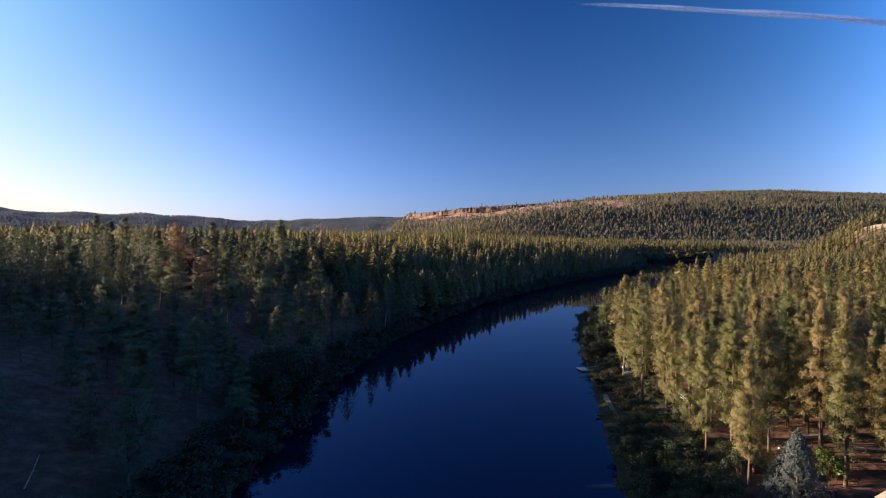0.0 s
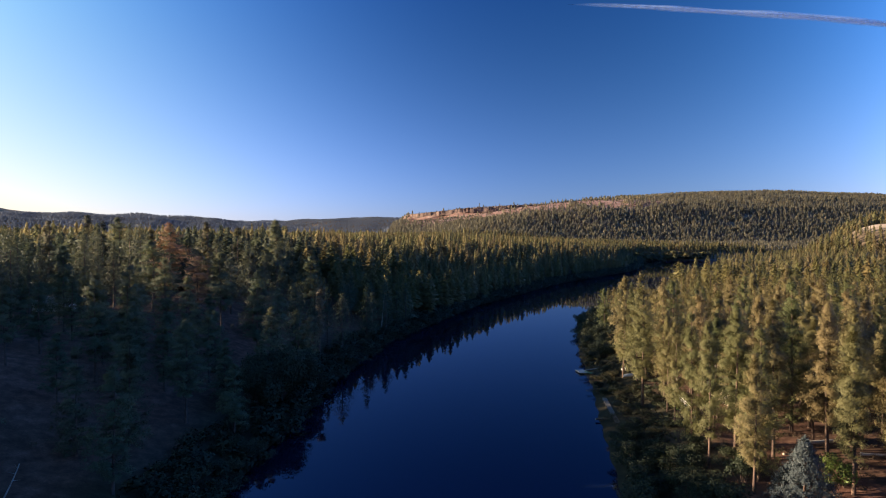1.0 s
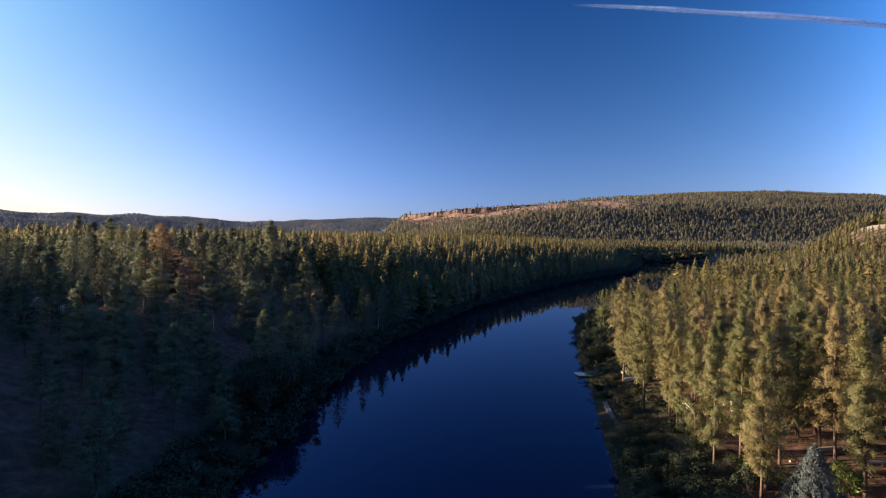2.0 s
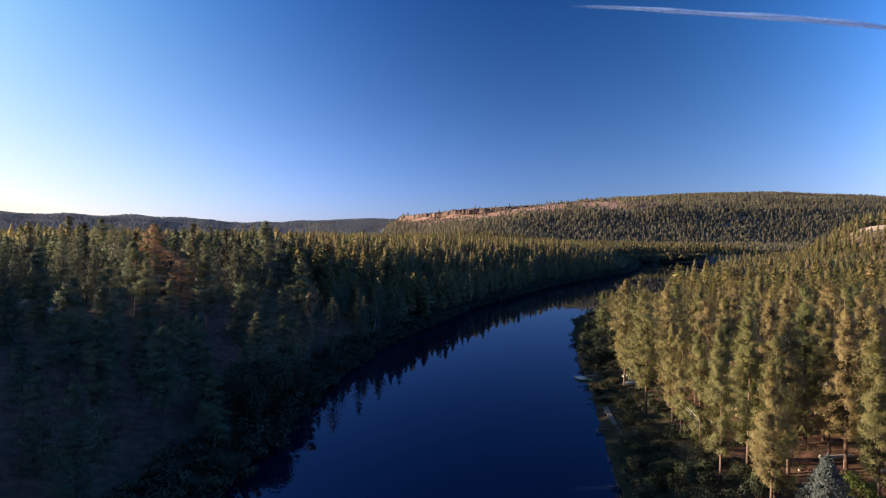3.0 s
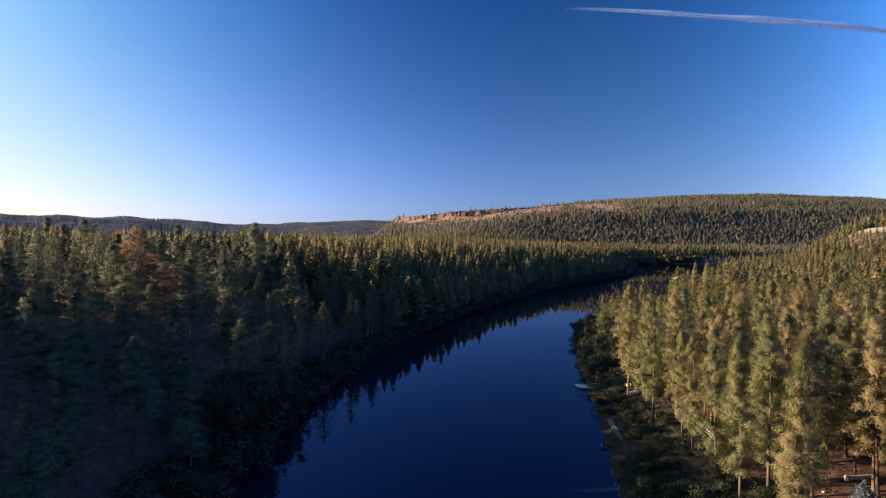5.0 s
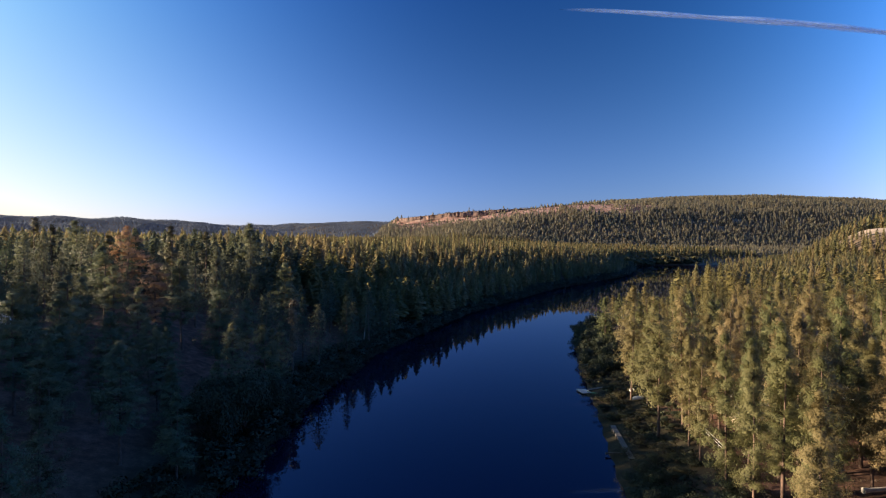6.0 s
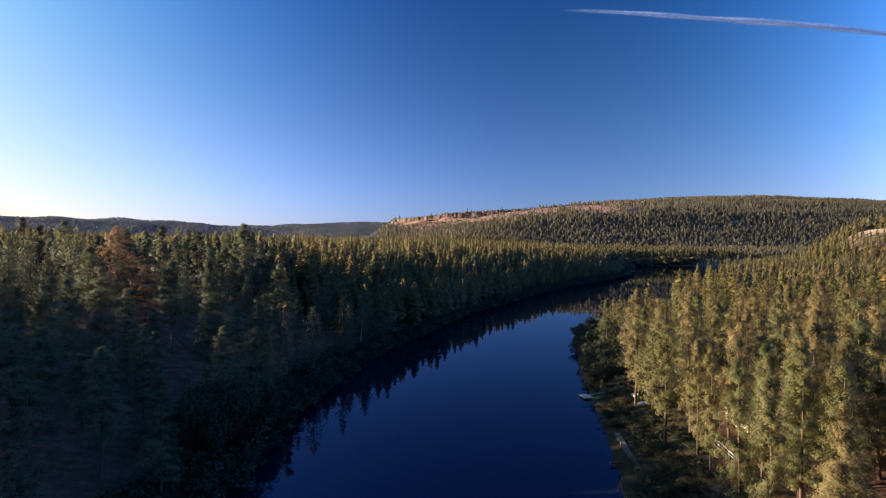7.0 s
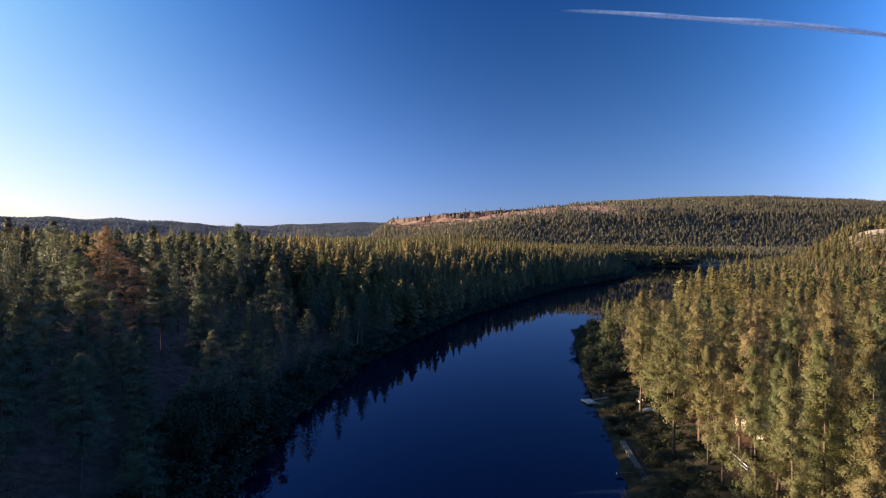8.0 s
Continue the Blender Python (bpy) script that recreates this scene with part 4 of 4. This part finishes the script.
sc = np.where(by < 250, rng.uniform(0.15, 0.42, len(bx)), rng.uniform(0.25, 0.75, len(bx)))
tagged(scatter("bank_brush", BRUSH, bx, by, sc, rng.uniform(1.0, 1.7, len(bx)), rng.uniform(0, 1, len(bx)), [LEAVES_FAR], rng, 0.05), "low olive brush and dry grass along both shores", "brush", kind="stuff")
SHORE = [low(shrub_meshes(240, 0.55, 0.17, LEAVES)) for _ in range(4)]
bx, by = [], []
for inset in (0.3, -2.6, -6.8, -9.5):
    x, y = along(LEFT_BANK, 50, 1170, 3.8, inset, 0.8)
    bx.append(x)
    by.append(y)
bx, by = np.concatenate(bx), np.concatenate(by)
n = len(bx)
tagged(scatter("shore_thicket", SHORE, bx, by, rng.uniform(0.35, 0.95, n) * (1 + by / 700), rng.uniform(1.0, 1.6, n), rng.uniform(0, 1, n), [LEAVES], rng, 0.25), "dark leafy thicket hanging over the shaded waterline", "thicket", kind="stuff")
bx, by = spots(30, 75, 100, 205, 2.6)
d, isl = shore(bx, by)
ok = ~isl & (d > 1.5) & (d < 24) & (rng.uniform(0, 1, len(bx)) < smooth(26, 8, d)) & (np.hypot(bx - 42, by - 179) > 4) & ~((bx > 33) & (bx < 41) & (by > 123) & (by < 149)) & (np.hypot(bx - 48.6, by - 159) > 3) & (np.hypot(bx - 49.6, by - 166.5) > 3)
bx, by = bx[ok], by[ok]
n = len(bx)
tagged(scatter("bank_brush", BRUSH, bx, by, rng.uniform(0.14, 0.36, n), rng.uniform(1.3, 2.2, n), rng.uniform(0, 0.6, n), [LEAVES], rng, 0.05), "low dark brush covering the bank under the pines", "brush", kind="stuff")
DRY_LEAVES = foliage("dry_brush_leaves", (0.060, 0.040, 0.030), (0.082, 0.058, 0.040), (0.105, 0.084, 0.050), "tone")
DRY = [low(shrub_meshes(60, 0.8, 0.16, DRY_LEAVES)) for _ in range(4)]
bx, by = spots(42, 110, 78, 172, 2.3)
d, isl = shore(bx, by)
ok = ~isl & (d > 15) & clear_of_houses(bx, by) & (waves(bx, by, 16, 51) + rng.normal(0, 0.5, len(bx)) > -0.15) & (np.hypot(bx - 48.6, by - 159) > 3) & (np.hypot(bx - 49.6, by - 166.5) > 3)
bx, by = bx[ok], by[ok]
n = len(bx)
tagged(scatter("forest_brush", DRY, bx, by, rng.uniform(0.10, 0.30, n), rng.uniform(1.2, 2.2, n), rng.uniform(0, 1, n), [DRY_LEAVES], rng, 0.05), "low reddish-brown dry brush and litter under the pines", "brush", kind="stuff")
CLUMPS = [low(k) for k in (shrub_meshes(170, 0.85, 0.3, LEAVES_FAR) for _ in range(3))]
n = 60
u = rng.uniform(0, 1, n)
bx, by = np.interp(u, [0, 0.4, 0.7, 1], [388, 425, 470, 540]) + rng.normal(0, 5, n), np.interp(u, [0, 0.4, 0.7, 1], [1188, 1214, 1226, 1236]) + rng.normal(0, 5, n)
tagged(scatter("willow_thicket", CLUMPS, bx, by, rng.uniform(2.6, 4.2, n), rng.uniform(1.2, 1.7, n), rng.uniform(0, 1.0, n), [LEAVES_FAR], rng, 0.3), "dark rounded willow thicket at the far river bend", "thicket", kind="stuff")

# ---------------------------------------------------------------- blue spruce, snags
rng = np.random.RandomState(23)


def spruce():
    h, cs, outs = 10.0, [], []
    while len(cs) < 1500:
        u = rng.uniform(0, 1) ** 1.3
        a, lay = rng.uniform(0, 6.28), round(u * 15) / 15
        r = 5.3 * (1 - lay) ** 0.8 * rng.uniform(0.55, 1.08) + 0.1
        cs.append((r * math.cos(a), r * math.sin(a), h * (0.04 + 0.95 * lay) - 0.10 * r + rng.normal(0, 0.13)))
        outs.append((math.cos(a), math.sin(a), 0.1))
    c = np.repeat(np.array(cs), 10, 0) + rng.normal(0, 0.15, (15000, 3))
    v, f = sprays(rng, c, np.repeat(np.array(outs), 10, 0), 0.42, 0.055, 0.4, 0.12)
    tv, tf = stem(rng, h * 0.95, 0.22, 0.04)
    root = new("blue_spruce")
    root.matrix_world = Matrix.Translation((47.2, 80.8, 12.5 - h))
    tagged(root, "bushy silver-blue spruce at the forest edge", "tree")
    mesh_part("trunk", mesh_from("trunk", tv, tf, [BARK]), root)
    mesh_part("crown", mesh_from("crown", v, f, [NEEDLES_BLUE]), root)


spruce()


def dead_tree(x, y, h, lean, r0, label, branches=16, tufts=0, name="dead_tree", wood_of=BARK_GREY):
    root = new(name)
    root.matrix_world = Matrix.Translation((x, y, ground_at(x, y) - 0.1)) @ Matrix.Rotation(radians(lean), 4, "Y")
    tagged(root, label, "tree")
    tv, tf = stem(rng, h, r0, 0.05, 7, 8, 0.12)
    mesh_part("trunk", mesh_from("trunk", tv, tf, [wood_of]), root)
    bv, bf, cs, outs = [], [], [], []
    for i in range(branches):
        z, a, ln = h * rng.uniform(0.3, 0.97), rng.uniform(0, 6.28), rng.uniform(0.5, 1.5)
        k = len(bv)
        d = np.array([math.cos(a), math.sin(a), rng.uniform(-0.3, 0.3)])
        for q in range(3):
            bv.append((0.05 * math.cos(2.1 * q), 0.05 * math.sin(2.1 * q), z + 0.04 * q))
        bv.append(tuple(d * ln + np.array([0, 0, z])))
        bf += [(k, k + 1, k + 3), (k + 1, k + 2, k + 3), (k + 2, k, k + 3)]
        for _ in range(tufts):
            cs.append(d * ln * rng.uniform(0.4, 1.1) + np.array([0, 0, z]) + rng.normal(0, 0.3, 3))
            outs.append(d)
    mesh_part("branches", mesh_from("branches", np.array(bv), np.array(bf), [wood_of]), root)
    if tufts:
        v, f = sprays(rng, np.array(cs), np.array(outs), 0.7, 0.10, 0.7)
        mesh_part("crown", mesh_from("crown", v, f, [SNAG_NEEDLES]), root, "thin grey-brown needles")


SNAG_NEEDLES = foliage("sparse_needles", (0.16, 0.12, 0.07), (0.17, 0.13, 0.08), (0.18, 0.14, 0.09))
dead_tree(-37, 190, 22.0, 1.0, 0.3, "half-dead pine with thin grey-brown crown on the shore", 70, 34, wood_of=BARK)
dead_tree(-24, 251, 14.0, 4.5, 0.24, "bare pale dead trunk leaning over the shore", 8)
dead_tree(-55.3, 80, 5.0, 24, 0.11, "thin pale broken trunk leaning on the slope", 3)
dead_tree(51.4, 134.5, 6.0, 0, 0.16, "thin pale bare trunk beside the cabin", 3)

# ---------------------------------------------------------------- dock, walkway, boats


def thing(name, label, category, m=None, group=""):
    root = new(name)
    if m is not None:
        root.matrix_world = m
    return tagged(root, label, category, group)


def one(name, dims, mat, parent, bevel=0.02, label="", m=None):
    bm = bmesh.new()
    box(bm, *dims, bevel, m)
    return part(name, bm, mat, parent, label)


def floating_dock():
    root = thing("floating_dock", "pale grey floating swim dock moored off the bank", "dock", pose(41.2, 178.9, 0.0, 0, 0, 8))
    for y in (-2.0, 0.9):
        one("float", (-1.1, 1.1, y, y + 1.1, -0.25, 0.28), PLANK_DARK, root, 0.05)
    for i in range(13):
        y = -2.3 + i * 0.36
        one("plank", (-1.25, 1.25, y, y + 0.34, 0.30, 0.40 + 0.006 * (i % 3)), CONCRETE, root, 0.01)
    for x in (-1.31, 1.27):
        one("edge_board", (x, x + 0.05, -2.32, 2.36, 0.18, 0.41), PLANK, root, 0.01)
    g = thing("gangway", "narrow weathered plank gangway from bank to dock", "gangway", pose(44.7, 180.6, 0.55, 0, -7, 8))
    for y in (-0.45, 0.38):
        one("stringer", (-2.3, 2.6, y, y + 0.08, -0.12, 0.06), PLANK_WALK, g, 0.01)
    for i in range(16):
        x = -2.3 + i * 0.305
        one("plank", (x, x + 0.28, -0.5, 0.5, 0.065, 0.10), PLANK_WALK, g, 0.006)


floating_dock()


def hull(length, beam, depth, n=15, m=9):
    """An open shell with pointed ends: outer and inner skin."""
    v, f = [], []
    for skin in (1.0, 0.90):
        for i in range(n):
            u = -1 + 2 * i / (n - 1)
            b = beam / 2 * (1 - abs(u) ** 2.4) * skin + 0.01
            rise = 0.16 * abs(u) ** 3
            for k in range(m):
                a = math.pi * k / (m - 1)
                v.append((u * length / 2 * (0.985 if skin < 1 else 1), -b * math.cos(a), rise + depth * (1 - math.sin(a) ** 0.7 * skin)))
    for s in (0, 1):
        o = s * n * m
        for i in range(n - 1):
            for k in range(m - 1):
                a = o + i * m + k
                q = (a, a + 1, a + m + 1, a + m)
                f.append(q if s else q[::-1])
    o = n * m
    for i in range(n - 1):
        for k in (0, m - 1):
            a = i * m + k
            f.append((a, a + m, a + m + o, a + o))
    return np.array(v), np.array(f)


def boat(name, label, x, y, z, turn, length, beam, depth, mat, flip=False):
    root = thing(name, label, "boat", pose(x, y, z, 180 if flip else 0, 0, turn))
    v, f = hull(length, beam, depth)
    me = mesh_from("hull", v, f, [mat])
    me.shade_smooth()
    mesh_part("hull", me, root)
    for p in (-0.18, 0.22):
        one("seat", (p * length - 0.12, p * length + 0.12, -beam * 0.40, beam * 0.40, depth * 0.62, depth * 0.70), PLANK, root, 0.01)


boat("canoe", "slim green canoe moored beside the floating dock", 43.3, 176.6, 0.02, -40, 4.0, 0.85, 0.42, GREEN_HULL)
boat("skiff", "upturned white skiff lying on the bank", 48.6, 159.0, 3.95, 20, 3.2, 1.3, 0.6, WHITE_PAINT, True)
boat("skiff", "small white skiff drawn up under the pines", 49.6, 166.5, 3.2, 70, 3.0, 1.2, 0.5, WHITE_PAINT)


def bulkhead():
    """Timber walkway that holds the bank."""
    root = thing("timber_walkway", "long weathered timber walkway along the bank", "walkway", pose(37.75, 136.6, 0.0, 0, 0, -7.4))
    for i in range(8):
        y = -10 + i * 2.5
        for k in range(3):
            one("plank", (-0.5 + k * 0.34, -0.18 + k * 0.34, y + 0.01, y + 2.49, 0.92, 0.99 + 0.004 * ((i + k) % 3)), PLANK_WALK, root, 0.012)
        one("post", (-0.62, -0.46, y + 0.1, y + 0.26, -0.8, 1.05), PLANK_DARK, root, 0.015)
        one("face_board", (-0.46, -0.40, y, y + 2.48, 0.1, 0.90), PLANK_DARK, root, 0.012)


bulkhead()


def log(x, y, z, turn, length, r, mat, label):
    root = thing("log", label, "log", pose(x, y, z, 0, 90, turn))
    v, f = stem(rng, length, r, r * 0.8, 9, 7, 0.06)
    v[:, 2] += 0.6 * (v[:, 2] < 0)
    f = list(f)
    me = mesh_from("bark", v, np.array(f), [mat])
    mesh_part("bark", me, root)
    for zz, rr, nm in ((0.0, r * 1.34, "cut_end"), (length, r * 0.8, "cut_end")):
        bm = bmesh.new()
        bmesh.ops.create_cone(bm, cap_ends=True, segments=9, radius1=rr, radius2=rr * 0.97, depth=0.04, matrix=Matrix.Translation((v[:9, 0].mean() if zz == 0 else v[-9:, 0].mean(), v[:9, 1].mean() if zz == 0 else v[-9:, 1].mean(), zz)))
        part(nm, bm, PLANK, root)


log(33.0, 131.0, 0.45, 0, 3.2, 0.17, PLANK_DARK, "dark waterlogged log jutting out from the bank")
log(60.5, 103.0, 4.7, 8, 5.2, 0.32, BARK_GREY, "pale fallen log on the pine duff")
log(66.0, 97.5, 4.7, -6, 6.0, 0.22, BARK_GREY, "pale fallen log on the pine duff")


def rail_fence():
    root = thing("rail_fence", "white two-rail wooden fence below the cabin", "fence", pose(50.9, 127.7, 0, 0, 0, -7.5))
    for i in range(6):
        y = -6.4 + i * 2.56
        wx, wy = 50.9 + y * math.sin(radians(7.5)), 127.7 + y * math.cos(radians(7.5))
        g = ground_at(wx, wy)
        one("post", (-0.09, 0.09, y - 0.09, y + 0.09, g - 0.3, 5.0), PLANK, root, 0.015)
        if i < 5:
            one("rail", (-0.05, 0.05, y + 0.095, y + 2.465, 4.78, 4.92), WHITE_PAINT, root, 0.012)
            one("rail", (-0.03, 0.03, y + 0.095, y + 2.465, 4.26, 4.36), WHITE_PAINT, root, 0.012)


rail_fence()

# ---------------------------------------------------------------- houses


def house(label, x, y, turn, w, ln, wall_h, roof_h, wall_mat, roof_mat, windows=3, base=None, chimney=True, name="cabin"):
    """Ridge along the length (local y). Walls with openings, frames, panes, door, roof planes and chimney."""
    z0 = ground_at(x, y) if base is None else base
    root = thing(name, label, "house", pose(x, y, z0, 0, 0, turn))
    t = 0.16
    # long walls, cut into piers, sills and lintels round the openings
    for sx in (-1, 1):
        xa, xb = (-w / 2, -w / 2 + t) if sx < 0 else (w / 2 - t, w / 2)
        bm = bmesh.new()
        gap = ln / windows
        zlo, zhi, ww = wall_h * 0.36, wall_h * 0.80, min(1.5, gap * 0.5)
        y_at = -ln / 2
        for i in range(windows):
            c = -ln / 2 + gap * (i + 0.5)
            box(bm, xa, xb, y_at, c - ww / 2, -0.6, wall_h)
            box(bm, xa, xb, c - ww / 2, c + ww / 2, -0.6, zlo)
            box(bm, xa, xb, c - ww / 2, c + ww / 2, zhi, wall_h)
            y_at = c + ww / 2
        box(bm, xa, xb, y_at, ln / 2, -0.6, wall_h)
        part("wall", bm, wall_mat, root)
        for i in range(windows):
            c = -ln / 2 + gap * (i + 0.5)
            xo = xa - 0.03 if sx < 0 else xb - 0.05
            bm = bmesh.new()
            box(bm, xo, xo + 0.08, c - ww / 2 - 0.07, c - ww / 2 + 0.03, zlo - 0.07, zhi + 0.07)
            box(bm, xo, xo + 0.08, c + ww / 2 - 0.03, c + ww / 2 + 0.07, zlo - 0.07, zhi + 0.07)
            box(bm, xo, xo + 0.08, c - ww / 2 + 0.03, c + ww / 2 - 0.03, zhi - 0.03, zhi + 0.07)
            box(bm, xo, xo + 0.08, c - ww / 2 + 0.03, c + ww / 2 - 0.03, zlo - 0.07, zlo + 0.03)
            box(bm, xo + 0.01, xo + 0.07, c - 0.03, c + 0.03, zlo + 0.03, zhi - 0.03)
            win = part("window", bm, WHITE_PAINT, root, "white window frame")
            xm = (xa + xb) / 2
            for y0, y1 in ((c - ww / 2, c - 0.03), (c + 0.03, c + ww / 2)):
                one("pane", (xm - 0.01, xm + 0.01, y0, y1, zlo, zhi), GLASS, win, 0)
    for sy in (-1, 1):
        ya, yb = (-ln / 2, -ln / 2 + t) if sy < 0 else (ln / 2 - t, ln / 2)
        bm = bmesh.new()
        pts = [(-w / 2 + t, -0.6), (w / 2 - t, -0.6), (w / 2 - t, wall_h), (0, wall_h + roof_h - 0.15), (-w / 2 + t, wall_h)]
        fr = [bm.verts.new((px, ya, pz)) for px, pz in pts]
        bk = [bm.verts.new((px, yb, pz)) for px, pz in pts]
        bm.faces.new(fr)
        bm.faces.new(bk[::-1])
        for i in range(5):
            j = (i + 1) % 5
            bm.faces.new((fr[j], fr[i], bk[i], bk[j]))
        part("gable_wall", bm, wall_mat, root)
    d = one("door", (-0.45, 0.45, -ln / 2 - 0.05, -ln / 2 - 0.005, 0, 2.05), PLANK_DARK, root, 0.01, "dark timber door")
    one("handle", (0.32, 0.37, -ln / 2 - 0.10, -ln / 2 - 0.05, 0.98, 1.10), CONCRETE, d, 0.008)
    slope = math.atan2(roof_h, w / 2)
    run = (w / 2 + 0.55) / math.cos(slope)
    for sx in (-1, 1):
        pitch = Matrix.Translation((0, 0, wall_h + roof_h)) @ Matrix.Rotation(sx * slope, 4, "Y")
        bm = bmesh.new()
        rows = 9
        for r in range(rows):
            a, b = run * r / rows, run * (r + 1) / rows
            x0, x1 = (a, b) if sx > 0 else (-b, -a)
            lift = 0.012 * (r % 2)
            box(bm, x0, x1, -ln / 2 - 0.5, ln / 2 + 0.5, 0.0 + lift, 0.11 + lift, 0.0, pitch)
        part("roof", bm, roof_mat, root)
        fx = run if sx > 0 else -run - 0.04
        one("fascia", (fx, fx + 0.04, -ln / 2 - 0.5, ln / 2 + 0.5, -0.08, 0.14), PLANK, root, 0, "", pitch)
    one("ridge_cap", (-0.16, 0.16, -ln / 2 - 0.5, ln / 2 + 0.5, wall_h + roof_h + 0.08, wall_h + roof_h + 0.17), roof_mat, root, 0.03)
    if chimney:
        one("chimney", (w * 0.12, w * 0.12 + 0.7, ln * 0.1, ln * 0.1 + 0.7, wall_h, wall_h + roof_h + 0.8), ROCK, root, 0.03)
    return root


house("tan cabin with white windows standing among pines", 65, 138, 0, 8.5, 16, 3.0, 2.2, TAN_WALL, ROOF, 5)
house("low cabin with grey shingle roof beside the spruce", 60, 69, 0, 12, 11, 2.9, 3.4, TAN_WALL, ROOF, 3)
house("small white cabin half hidden by pines", 92, 150, 12, 5.5, 6, 2.6, 1.8, WHITE_PAINT, ROOF, 2)
house("low white cabin in the dark pine slope", -117, 188, 70, 6, 11, 2.7, 1.6, WHITE_PAINT, ROOF, 3)
house("small white house on the distant rim", 613, 2085, 20, 10, 16, 4.0, 3.0, WHITE_PAINT, WHITE_PAINT, 3, name="rim_house")
house("small white house on the distant rim", 430, 2015, -15, 8, 13, 3.4, 2.4, WHITE_PAINT, ROOF, 3, name="rim_house")


def boulder(x, y, r, label, mat=ROCK):
    bm = bmesh.new()
    bmesh.ops.create_icosphere(bm, subdivisions=2, radius=r)
    for v in bm.verts:
        v.co *= 1 + 0.28 * noise.noise(v.co * 1.6 / r + Vector((x, y, 0)))
        v.co.z *= 0.7
    me = bpy.data.meshes.new("boulder")
    bm.to_mesh(me)
    bm.free()
    me.materials.append(mat)
    ob = new("boulder", me)
    ob.location = (x, y, ground_at(x, y) + r * 0.25)
    tagged(ob, label, "rock", "boulders")


boulder(-40.0, 101.5, 0.5, "pale rock lying on the shaded bank", CONCRETE)
for x, y, r in ((70, 104, 0.45), (56, 101, 0.3)):
    boulder(x, y, r, "brown boulder lying on the pine duff")
